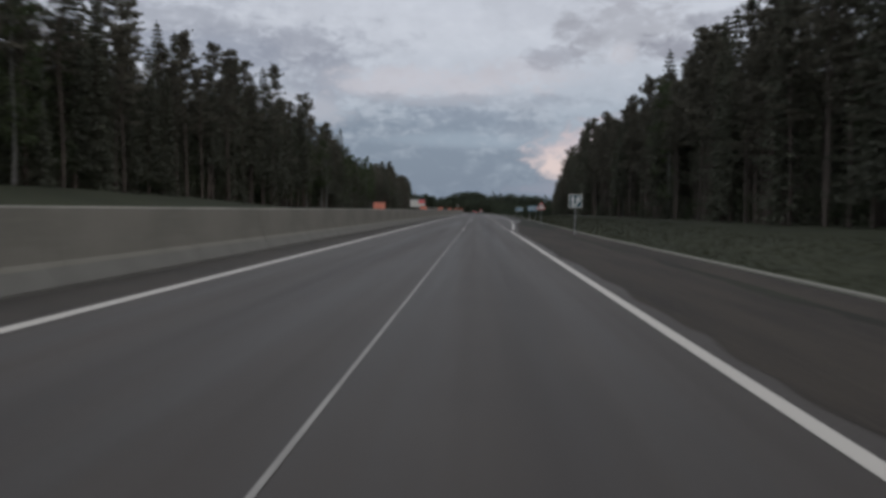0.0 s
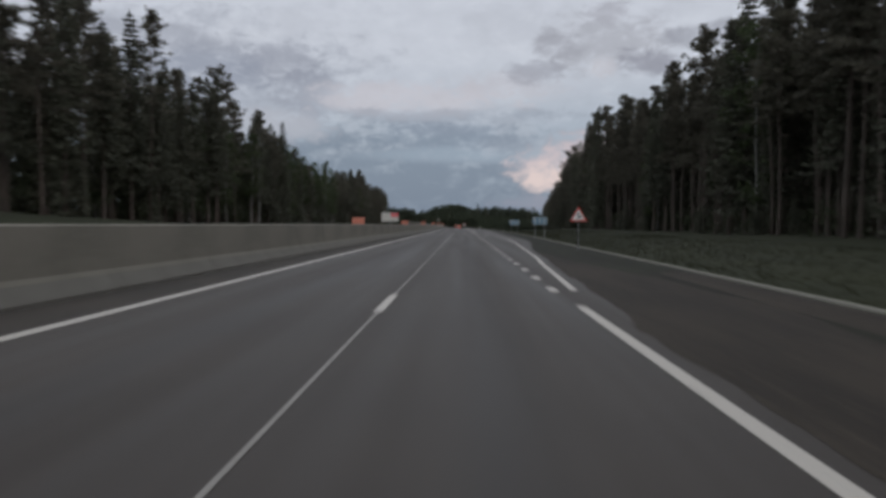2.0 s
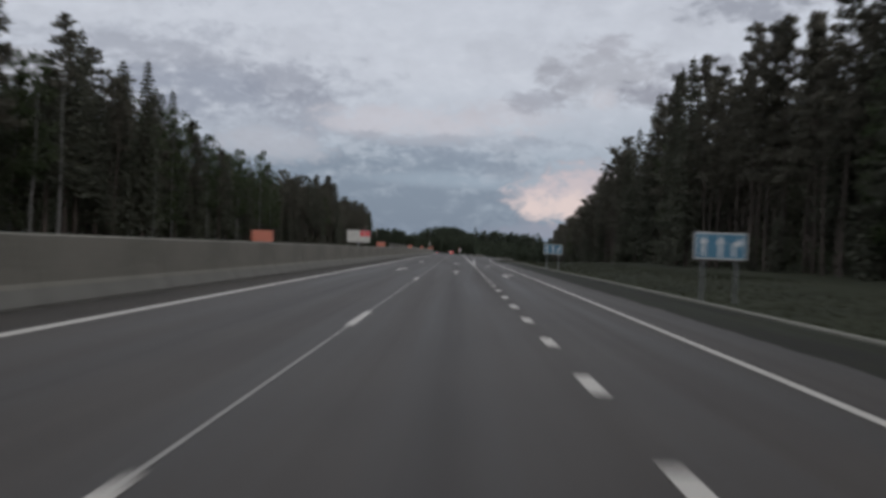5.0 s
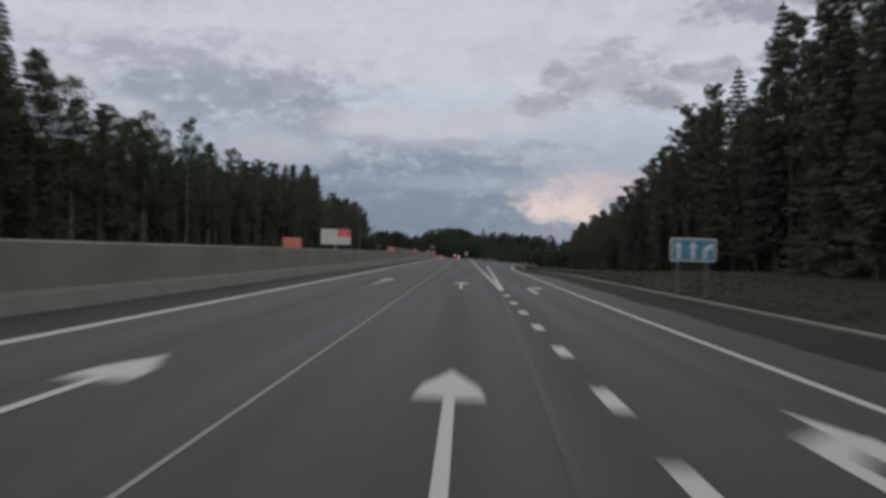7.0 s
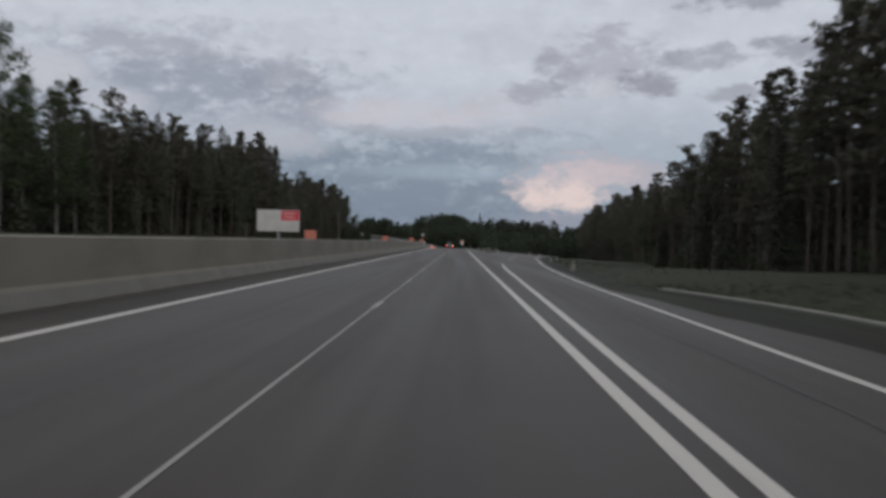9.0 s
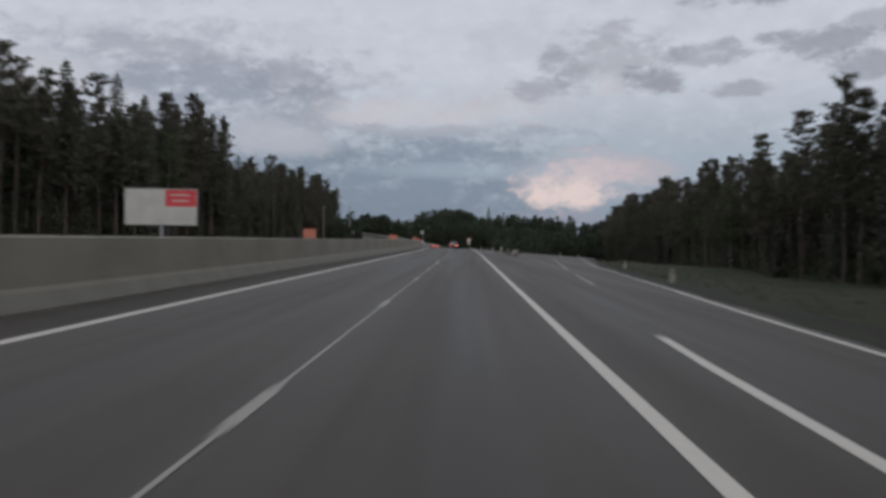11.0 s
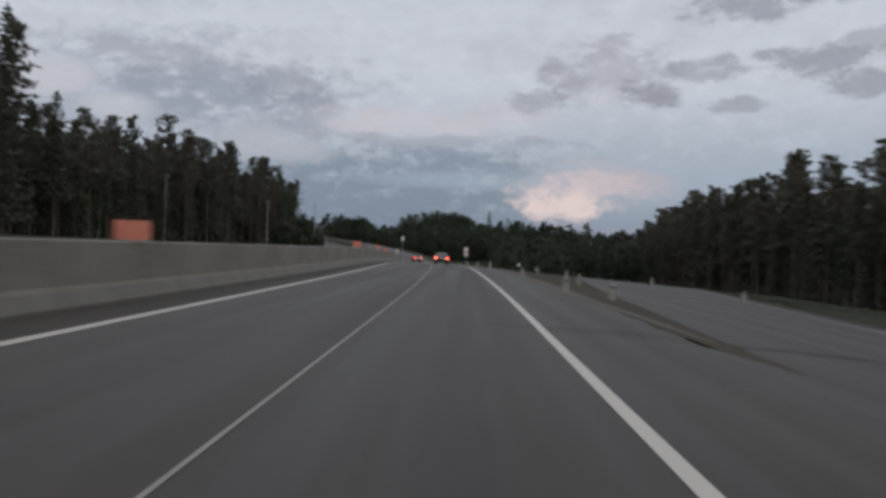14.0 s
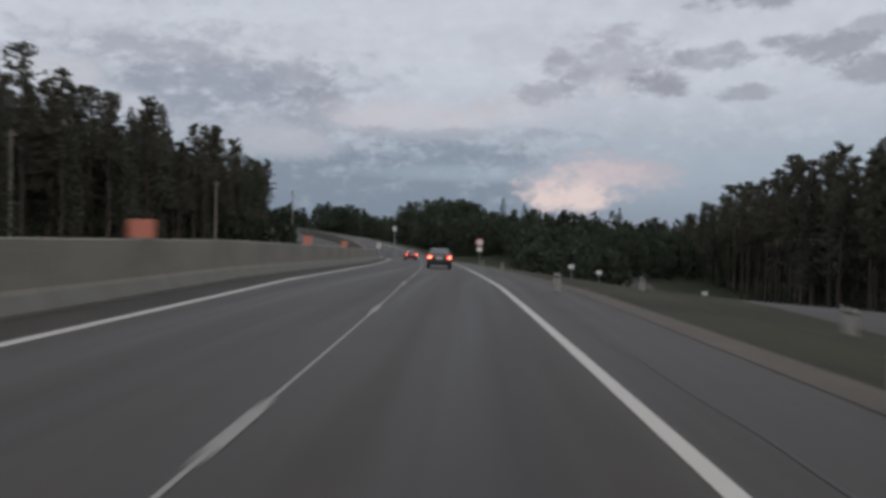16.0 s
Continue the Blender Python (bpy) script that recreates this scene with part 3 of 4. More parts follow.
def along(u, s, length, dz=0.0):
    """Pose of a run of that length that starts at s and follows the road at u(s)."""
    a, b = spot(u(s), s, dz), spot(u(s + length), s + length, dz)
    d = b - a
    yaw = math.atan2(-d.x, d.y)
    pitch = math.atan2(d.z, math.hypot(d.x, d.y))
    return Matrix.Translation(a) @ Matrix.Rotation(yaw, 4, "Z") @ Matrix.Rotation(pitch, 4, "X") @ Matrix.Diagonal((1, d.length / length, 1, 1))


kerb = thing("kerb", Matrix(), "pale concrete kerb stones along the verge", "kerb", kind="structure")
stone = profile_run("kerb_stone", [(-0.09, -0.25), (-0.09, 0.13), (-0.065, 0.17), (0.075, 0.18), (0.095, 0.16), (0.095, -0.25)], 2.97, M_KERB)
for i in range(91):
    s = -48 + 3.0 * i
    if s < 229:
        piece("kerb_stone", stone, kerb, along(kerb_at, s, 2.97, -0.12 + 0.008 * noise.noise((s, 0, 0))))

barrier = thing("barrier", Matrix(), "grey concrete median barrier with a dusty sloping foot", "barrier", kind="structure")
wall_run = profile_run("barrier_segment", [(0.0, 0.32), (-0.06, 0.40), (-0.19, 1.23), (-0.22, 1.255), (-0.25, 1.265), (-0.43, 1.265), (-0.46, 1.255), (-0.49, 1.23), (-0.62, 0.40), (-0.68, 0.32), (-0.68, -0.2), (0.0, -0.2)], 5.97, M_CONCRETE)
foot_run = profile_run("barrier_foot", [(0.20, -0.2), (0.20, 0.05), (0.16, 0.11), (0.004, 0.32), (0.004, -0.2)], 5.97, M_CONCRETE_FOOT)
for i in range(100):
    s = -48 + 6.0 * i
    jog = 0.012 * noise.noise((s * 0.7, 5, 0))
    piece("barrier_segment", wall_run, barrier, along(lambda v: -6.50 + jog, s, 5.97))
    piece("barrier_foot", foot_run, barrier, along(lambda v: -6.50, s, 5.97))


def barrier_panel(s, w):
    """A small reflective board, coloured as under headlamps, on two brackets over the barrier."""
    root = thing("barrier_sign", along(lambda v: -6.84, s, 1.0, 1.265), "reflective board in headlamp orange on top of the concrete barrier", "sign", "boards on the barrier")
    part("board", plate(bmesh.new(), [(x, z + 0.24) for x, z in rounded(w, 0.44, 0.05)], 0.02, -0.01), M_ORANGE, root)
    for x in (-0.3 * w, 0.3 * w):
        part("bracket", box(bmesh.new(), x, 0.03, 0.11, 0.04, 0.03, 0.24, 0.005), M_STEEL, root)
    part("foot_plate", box(bmesh.new(), 0, 0.02, 0.008, 0.85 * w, 0.12, 0.018, 0.004), M_STEEL, root)


for s in (54.7, 99.0, 143.0, 190.2, 238.0, 278.4, 322.0, 365.0, 388.0, 405.0):
    barrier_panel(s, 0.84 if s < 200 or s == 322.0 else (0.62 if s < 370 else 0.44))


def utility_pole(x, s, height):
    """A weathered pole before the trees, with a short crossarm and insulators."""
    root = thing("utility_pole", Matrix.Translation((x, s, ground_z(x - bend(s), s) - 0.1)) @ Matrix.Rotation(radians(12), 4, "Z"), "weathered pale wooden utility pole before the forest", "pole", "utility poles")
    part("shaft", rod(bmesh.new(), (0, 0, -0.4), (0, 0, height), 0.15, 0.105, 10), M_POLE, root)
    part("crossarm", box(bmesh.new(), 0, -0.12, height - 0.5, 1.1, 0.09, 0.10, 0.012), M_POLE, root)
    for q in (-0.45, 0.45):
        part("insulator", rod(bmesh.new(), (q, -0.12, height - 0.45), (q, -0.12, height - 0.25), 0.05, 0.035, 8), M_POST, root)


for x, s, height in ((-43.3, 420.2, 10.6), (-42.2, 477.6, 11.0), (-44.0, 543.0, 11.0)):
    utility_pole(x, s, height)


# ---------------------------------------------------------------- road signs
def sign_post(u, s, height, label, group="road signs"):
    root = thing("road_sign", Matrix.Translation(spot(u, s)) @ Matrix.Rotation(radians(-3), 4, "Z"), label, "road sign", group)
    part("post", rod(bmesh.new(), (0, 0.05, -0.3), (0, 0.05, height), 0.038, 0.038, 10), M_STEEL, root)
    return root


def arrow_up(x, z, h, w):
    """Outline of an upright arrow."""
    return [(x - w, z), (x + w, z), (x + w, z + h * 0.62), (x + w * 2.6, z + h * 0.62), (x, z + h), (x - w * 2.6, z + h * 0.62), (x - w, z + h * 0.62)]


def arrow_right(x, z, h, w):
    """Outline of an arrow that turns to the right."""
    return [(x - w, z), (x + w, z), (x + w, z + h * 0.55), (x + w * 3.0, z + h * 0.68), (x + w * 3.0, z + h * 0.5), (x + w * 5.6, z + h * 0.8), (x + w * 3.0, z + h * 1.1), (x + w * 3.0, z + h * 0.92), (x - w, z + h * 0.7)]


def flat(name, outline, y, mat, parent, label=""):
    bm = plate(bmesh.new(), outline, 0.003, y)
    bm.normal_update()
    bmesh.ops.triangulate(bm, faces=[f for f in bm.faces if len(f.verts) > 4])
    return part(name, bm, mat, parent, label)


def shifted(outline, dx, dz):
    return [(x + dx, z + dz) for x, z in outline]


def lane_start_sign(u, s, zc):
    root = sign_post(u, s, zc + 0.42, "square blue sign with two white arrows on a steel post")
    w = 0.86
    face = part("panel", plate(bmesh.new(), shifted(rounded(w, w, 0.06), 0, zc), 0.025, 0.0), M_GREYBACK, root)
    flat("border", shifted(rounded(w - 0.01, w - 0.01, 0.06), 0, zc), -0.004, M_WHITE, face)
    flat("field", shifted(rounded(w - 0.09, w - 0.09, 0.04), 0, zc), -0.008, M_TEAL, face)
    flat("arrow", arrow_up(-0.17, zc - 0.33, 0.66, 0.05), -0.012, M_WHITE, face)
    flat("arrow", [(-0.10, zc - 0.33), (0.0, zc - 0.33), (0.22, zc - 0.06), (0.22, zc + 0.1), (0.30, zc + 0.1), (0.17, zc + 0.33), (0.04, zc + 0.1), (0.12, zc + 0.1), (0.12, zc - 0.02)], -0.012, M_WHITE, face)


def lane_sign(u, s, zc):
    root = thing("road_sign", Matrix.Translation(spot(u, s)) @ Matrix.Rotation(radians(-3), 4, "Z"), "wide blue sign with three white lane arrows on posts", "road sign", "lane arrow signs")
    w, h = 1.72, 0.90
    for x in (-0.55, 0.55):
        part("post", rod(bmesh.new(), (x, 0.06, -0.3), (x, 0.06, zc + 0.4), 0.038, 0.038, 10), M_STEEL, root)
    face = part("panel", plate(bmesh.new(), shifted(rounded(w, h, 0.06), 0, zc), 0.025, 0.0), M_GREYBACK, root)
    flat("border", shifted(rounded(w - 0.01, h - 0.01, 0.06), 0, zc), -0.004, M_WHITE, face)
    flat("field", shifted(rounded(w - 0.10, h - 0.10, 0.04), 0, zc), -0.008, M_BLUE, face)
    for x in (-0.55, 0.0):
        flat("arrow", arrow_up(x, zc - 0.34, 0.68, 0.055), -0.012, M_WHITE, face)
    flat("arrow", arrow_right(0.44, zc - 0.34, 0.60, 0.055), -0.012, M_WHITE, face)


def warning_sign(u, s, zc):
    root = sign_post(u, s, zc + 0.3, "red-bordered white warning triangle with a black junction symbol")
    r = 0.62

    def tri(k):
        return [(r * k * math.cos(a), zc - 0.05 + r * k * math.sin(a)) for a in (radians(90), radians(210), radians(330))]
    face = part("panel", plate(bmesh.new(), tri(1.0), 0.025, 0.0), M_GREYBACK, root)
    flat("border", tri(0.99), -0.004, M_RED, face)
    flat("field", tri(0.72), -0.008, M_WHITE, face)
    flat("symbol", [(-0.04, zc - 0.22), (0.04, zc - 0.22), (0.04, zc - 0.08), (0.16, zc - 0.08), (0.16, zc - 0.03), (0.04, zc - 0.03), (0.04, zc + 0.12), (0.0, zc + 0.24), (-0.04, zc + 0.12)], -0.012, M_BLACK, face)


def over(u, s, z):
    """Height over the ground at (u, s) of a point z over the road's plane."""
    return z - FALL * u - ground_z(u, s)


lane_start_sign(6.36, 52.2, over(6.36, 52.2, 2.25))
warning_sign(7.39, 93.4, over(7.39, 93.4, 2.13))
lane_sign(9.51, 139.0, over(9.51, 139.0, 2.05))
lane_sign(9.60, 186.2, over(9.60, 186.2, 1.98))


def round_sign(x, y, z, zc):
    root = thing("road_sign", Matrix.Translation((x, y, z)), "round white sign over a small plate on a post", "road sign", "far road signs")
    part("post", rod(bmesh.new(), (0, 0.05, -0.3), (0, 0.05, zc + 0.3), 0.04, 0.04, 8), M_STEEL, root)
    ring = [(0.45 * math.cos(a), zc + 0.45 * math.sin(a)) for a in (2 * math.pi * i / 20 for i in range(20))]
    disc = part("disc", plate(bmesh.new(), ring, 0.025, 0.0), M_RED, root)
    flat("field", [(x * 0.8, zc + (z - zc) * 0.8) for x, z in ring], -0.006, M_WHITE, disc)
    part("plate", plate(bmesh.new(), shifted(rounded(0.6, 0.5, 0.03), 0, zc - 0.78), 0.02, 0.0), M_WHITE, root)


def small_sign(u, s, zc, w, h, label="small white sign plate on a thin post"):
    root = sign_post(u, s, zc + h / 2, label, "far road signs")
    part("plate", plate(bmesh.new(), shifted(rounded(w, h, 0.04), 0, zc), 0.02, 0.0), M_WHITE, root)


round_sign(spot(5.2, 433).x, 433, ground_z(5.2, 433), 2.5)
small_sign(-6.05, 437, 1.7, 0.4, 0.6)
small_sign(10.5, 408, 0.9, 0.45, 0.3)
small_sign(13.5, 412, 1.0, 0.45, 0.3)
small_sign(25.0, 420, 1.1, 0.5, 0.3)


# ---------------------------------------------------------------- marker posts
def marker_post(u, s, k=1.0):
    root = thing("marker_post", Matrix.Translation(spot(u, s, -0.02)) @ Matrix.Rotation(radians(5 * noise.noise((u, s, 1))), 4, "Y"), "stubby white concrete marker post with a dark band", "marker post", "roadside marker posts")
    part("body", box(bmesh.new(), 0, 0, 0.20 * k, 0.22, 0.17, 0.52 * k, 0.02), M_POST, root)
    part("band", box(bmesh.new(), 0, 0, 0.485 * k, 0.19, 0.145, 0.055, 0.008), M_BLACK, root, "dark painted band")
    part("cap", box(bmesh.new(), 0, 0, 0.55 * k, 0.20, 0.155, 0.08, 0.02), M_POST, root)


for u, s in ((4.95, 336.0), (6.25, 333.2), (7.8, 350.5), (4.85, 354.0), (9.2, 364.0), (3.95, 372.0), (4.8, 404.0), (4.8, 424.0), (9.4, 383.0),
             (16.4, 367.0), (14.2, 308.0), (15.9, 346.5), (7.6, 246.0), (9.6, 275.0), (26.0, 398.0)):
    marker_post(u, s)


# ---------------------------------------------------------------- billboard and poles
def billboard(x, y, z, zc):
    root = thing("billboard", Matrix.Translation((x, y, z)) @ Matrix.Rotation(radians(6), 4, "Z"), "pale roadside billboard with a red printed block on a steel leg", "billboard")
    w, h = 5.6, 2.9
    part("frame", box(bmesh.new(), 0, 0.12, zc, w, 0.22, h, 0.03), M_GREYBACK, root)
    poster = part("poster", plate(bmesh.new(), shifted(rounded(w - 0.12, h - 0.12, 0.02), 0, zc), 0.012, -0.006), M_POSTER, root)
    block = flat("printed_block", [(0.35, zc + 0.05), (w / 2 - 0.08, zc + 0.05), (w / 2 - 0.08, zc + h / 2 - 0.1), (0.35, zc + h / 2 - 0.1)], -0.012, M_POSTER_RED, poster)
    for i in range(2):
        part("print_bar", box(bmesh.new(), 1.5, -0.012, zc + 0.95 - 0.45 * i, 1.6 - 0.3 * i, 0.006, 0.10), M_POSTER, block)
    part("leg", rod(bmesh.new(), (0, 0.15, -0.5), (0, 0.15, zc - h / 2 + 0.1), 0.22, 0.22, 14), M_STEEL, root)


billboard(-23.2, 301.8, ground_z(-23.2, 301.8), 3.72 - ground_z(-23.2, 301.8))


def mast(x, y, z, h):
    root = thing("camera_mast", Matrix.Translation((x, y, z - 0.2)), "tall grey steel mast with a box at its top", "mast")
    part("shaft", rod(bmesh.new(), (0, 0, 0), (0, 0, h), 0.11, 0.07, 10), M_STEEL, root)
    part("cabinet", box(bmesh.new(), 0, -0.1, h - 0.4, 0.6, 0.4, 0.8, 0.03), M_WHITE, root)


mast(-12.7, 484.0, ground_z(5, 484), 5.4)


# ---------------------------------------------------------------- cars
def car(m, paint, label, width=1.76):
    """A saloon seen from behind; its nose points along +y."""
    root = thing("car", m, label, "car", "cars on the road")
    sections = ((-2.2, 0.42, 0.80, 0.74), (-2.1, 0.30, 0.98, 0.84), (-1.5, 0.26, 1.02, 0.88), (-0.6, 0.24, 0.96, 0.88), (0.8, 0.24, 0.94, 0.88), (1.6, 0.26, 0.84, 0.86), (2.15, 0.36, 0.68, 0.74))
    bm = bmesh.new()
    rings = []
    for y, lo, hi, hw in sections:
        hw *= width / 1.76
        pts = [(-hw * 0.9, lo), (-hw, lo + 0.12), (-hw, hi - 0.16), (-hw * 0.93, hi), (hw * 0.93, hi), (hw, hi - 0.16), (hw, lo + 0.12), (hw * 0.9, lo)]
        rings.append([bm.verts.new((x, y, z)) for x, z in pts])
    for a, b in zip(rings, rings[1:]):
        for i in range(8):
            bm.faces.new((a[i], a[(i + 1) % 8], b[(i + 1) % 8], b[i]))
    bm.faces.new(rings[0])
    bm.faces.new(rings[-1][::-1])
    body = part("body", bm, paint, root)
    cabin = ((-1.55, 1.00, 0.78), (-0.85, 1.40, 0.62), (0.35, 1.42, 0.62), (1.15, 0.93, 0.76))
    bm = bmesh.new()
    rings = []
    for y, hi, hw in cabin:
        lo = 0.90
        rings.append([bm.verts.new(v) for v in ((-0.80, y, lo), (-hw, y, hi), (hw, y, hi), (0.80, y, lo))])
    for a, b in zip(rings, rings[1:]):
        for i in range(3):
            bm.faces.new((a[i], a[i + 1], b[i + 1], b[i]))
    bm.faces.new(rings[0])
    bm.faces.new(rings[-1][::-1])
    part("cabin", bm, paint, root)
    bm = bmesh.new()
    for y0, z0, w0, y1, z1, w1 in ((-1.50, 1.05, 0.70, -0.92, 1.36, 0.58),):
        bm.faces.new([bm.verts.new(v) for v in ((-w0, y0 - 0.03, z0), (w0, y0 - 0.03, z0), (w1, y1 - 0.03, z1), (-w1, y1 - 0.03, z1))])
    part("rear_window", bm, M_GLASS, root)
    part("bumper", box(bmesh.new(), 0, -2.2, 0.50, width * 0.94, 0.22, 0.24, 0.06), paint, root)
    part("number_plate", box(bmesh.new(), 0, -2.235, 0.76, 0.52, 0.02, 0.11, 0.004), M_PLATE, body)
    for sx in (-1, 1):
        lamp = part("tail_lamp", box(bmesh.new(), sx * width * 0.39, -2.17, 0.80, 0.34, 0.12, 0.17, 0.03), M_TAIL, root, "glowing red tail lamp")
        part("bulb", box(bmesh.new(), sx * width * 0.39, -2.235, 0.80, 0.17, 0.012, 0.09, 0.004), M_TAIL_CORE, lamp)
        for y in (-1.35, 1.35):
            wheel = thing("wheel", Matrix.Translation((sx * (width / 2 - 0.12), y, 0.31)), "", "")
            wheel.parent = root
            part("tyre", rod(bmesh.new(), (-0.1, 0, 0), (0.1, 0, 0), 0.31, 0.31, 20), M_RUBBER, wheel)
            part("rim", rod(bmesh.new(), (sx * 0.09, 0, 0), (sx * 0.108, 0, 0), 0.2, 0.19, 14), M_RIM, wheel)
        part("mirror", box(bmesh.new(), sx * (width / 2 + 0.04), 0.75, 0.98, 0.16, 0.1, 0.12, 0.03), paint, root)


def car_at(u, s):
    a, b = spot(u, s), spot(u, s + 2)
    return Matrix.Translation(a + Vector((0, 0, 0.006))) @ Matrix.Rotation(math.atan2(-(b.x - a.x), 2), 4, "Z") @ Matrix.Rotation(math.atan(FALL), 4, "Y")


car(car_at(0.2, 404.0), M_CAR, "dark saloon car with glowing tail lamps on the road")
car(car_at(-1.5, 462.0), M_CAR_RED, "distant dark red car with lit tail lamps")


# ---------------------------------------------------------------- trees
rng = random.Random(7)


def trunk_mesh(h, r, lean, mat, limbs=0, limb_from=0.5, n=7):
    """A tapered, slightly crooked trunk with short dead limbs."""
    bm = bmesh.new()
    pts = [Vector((lean * math.sin(i * 1.3) * 0.5, lean * math.cos(i * 0.9) * 0.5, h * i / 6 - (0.4 if i == 0 else 0))) for i in range(7)]
    rad = [r * (1.25 if i == 0 else 1 - 0.93 * i / 6) for i in range(7)]
    for i in range(6):
        rod(bm, pts[i], pts[i + 1], rad[i], rad[i + 1], n)
    for i in range(limbs):
        z = h * (limb_from + (0.95 - limb_from) * i / max(1, limbs - 1))
        a = rng.uniform(0, 6.28)
        ln = (1.0 - 0.6 * i / limbs) * h * 0.07
        rod(bm, (0, 0, z), (math.cos(a) * ln, math.sin(a) * ln, z + ln * rng.uniform(-0.1, 0.35)), r * 0.2, r * 0.06, 4)
    me = bpy.data.meshes.new("trunk")
    bm.to_mesh(me)
    bm.free()
    me.materials.append(mat)
    return me


def spray(verts, faces, p, way, length, width):
    """One slender needle spray from p along way."""
    side = way.cross(Vector((rng.gauss(0, 1), rng.gauss(0, 1), rng.gauss(0, 1)))).normalized() * width
    b = len(verts)
    verts += [p + side, p - side, p + way * length]
    faces.append((b, b + 1, b + 2))


def spruce_crown(h, radius, rows, start):
    """Whorls of boughs that droop and lift at their tips, hung with sprays; open gaps between the whorls."""
    verts, faces = [], []
    for i in range(rows):
        f = i / (rows - 1)
        z = h * (start + (1 - start) * 0.975 * f)
        reach = radius * (1 - f) ** 0.68 * rng.uniform(0.78, 1.1) + 0.2
        n = 7 if f < 0.8 else 6
        turn = rng.uniform(0, 6.28)
        for k in range(n):
            a = turn + 6.28 * k / n + rng.uniform(-0.3, 0.3)
            out = Vector((math.cos(a), math.sin(a), 0))
            ln = reach * rng.uniform(0.65, 1.12)
            drop = (0.42 - 0.5 * f) * ln * rng.uniform(0.7, 1.3)
            m = max(4, round(ln * 3.2))
            for q in range(m):
                t = (q + 0.6) / m
                p = out * ln * t + Vector((0, 0, z - drop * math.sin(t * 2.2)))
                for j in (-1, 1):
                    w = Vector((-math.sin(a) * j, math.cos(a) * j, 0)) * rng.uniform(0.4, 0.9) + out * rng.uniform(0.4, 0.9) + Vector((0, 0, rng.uniform(-0.75, -0.05)))
                    spray(verts, faces, p, w.normalized(), 0.30 + 0.34 * (1 - t) * min(1.0, ln / 2) + 0.12 * rng.random(), 0.11 + 0.05 * rng.random())
    for k in range(10):
        spray(verts, faces, Vector((0, 0, h * (0.955 + 0.004 * k))), Vector((rng.gauss(0, 0.25), rng.gauss(0, 0.25), 1)).normalized(), 0.5, 0.06)
    return verts, faces


def pine_crown(h, start, spread, n, cone=0.0, tufts=7):
    """Separate limbs, level below and rising towards the top, each ending in flat layered tufts of needles. cone: 0 rounded, 1 pointed."""
    verts, faces = [], []
    for i in range(n):
        f = (i + rng.random()) / n
        z = h * (start + (1 - start) * 0.97 * f)
        dome = (0.5 + 0.5 * math.sin(math.pi * (0.12 + 0.62 * f))) * (1 - 0.72 * f ** 2.4)
        ln = spread * (dome + (0.12 + 0.9 * (1 - f) ** 0.9 - dome) * cone) * rng.uniform(0.5, 1.15)
        a = rng.uniform(0, 6.28)
        lift_up = math.tan(radians(-8 + 48 * f + rng.uniform(-10, 12)))
        out = Vector((math.cos(a), math.sin(a), 0))
        b = len(verts)
        root, tip = Vector((0, 0, z)), out * ln + Vector((0, 0, z + ln * lift_up))
        verts += [root + Vector((0, 0, 0.05)), root - Vector((0, 0, 0.05)), tip]
        faces.append((b, b + 1, b + 2))
        for q in range(tufts):
            t = 0.32 + 0.68 * (q + rng.random()) / tufts
            c = root.lerp(tip, t) + Vector((rng.gauss(0, 0.24), rng.gauss(0, 0.24), rng.gauss(0, 0.08)))
            for j in range(9):
                w = out * 0.5 + Vector((rng.gauss(0, 0.75), rng.gauss(0, 0.75), 0.25 + rng.gauss(0, 0.4)))
                spray(verts, faces, c + Vector((rng.gauss(0, 0.12), rng.gauss(0, 0.12), rng.gauss(0, 0.06))), w.normalized(), rng.uniform(0.25, 0.55), rng.uniform(0.05, 0.12))
    for k in range(14):
        spray(verts, faces, Vector((0, 0, h * (0.93 + 0.0045 * k))), Vector((rng.gauss(0, 0.6), rng.gauss(0, 0.6), 0.8)).normalized(), 0.5, 0.1)
    return verts, faces


def clump_crown(h, places, per, size):
    """Leafy clumps: small triangles turned every way round each place (centre, radius, flatness)."""
    verts, faces = [], []
    for c, r, flatness in places:
        for i in range(per):
            d = Vector((rng.gauss(0, 1), rng.gauss(0, 1), rng.gauss(0, 1)))
            d = d.normalized() * r * rng.random() ** 0.5
            d.z *= flatness
            p = Vector(c) + d
            e1 = Vector((rng.gauss(0, 1), rng.gauss(0, 1), rng.gauss(0, 0.7))).normalized() * size * rng.uniform(0.6, 1.3)
            e2 = Vector((rng.gauss(0, 1), rng.gauss(0, 1), rng.gauss(0, 0.7))).normalized() * size * rng.uniform(0.5, 1.1)
            b = len(verts)
            verts += [p, p + e1, p + e2]
            faces.append((b, b + 1, b + 2))
    return verts, faces


def broad_places(h, start, spread, n):
    out = []
    for i in range(n):
        f = rng.random()
        z = h * (start + (1 - start) * f)
        reach = spread * (math.sin(math.pi * (0.12 + 0.82 * f)) ** 0.7)
        a, q = rng.uniform(0, 6.28), reach * rng.uniform(0.3, 1.0)
        out.append(((math.cos(a) * q, math.sin(a) * q, z), 0.5 + 0.5 * rng.random(), 0.8))
    return out


KINDS = {}


def tree_kind(key, height, label, category, trunk, crown, mat):
    """Registers a kind of tree by its height and its meshes: trunk and crown."""
    KINDS[key] = (height, label, category, trunk, mesh_of("crown", crown[0], crown[1], mat))


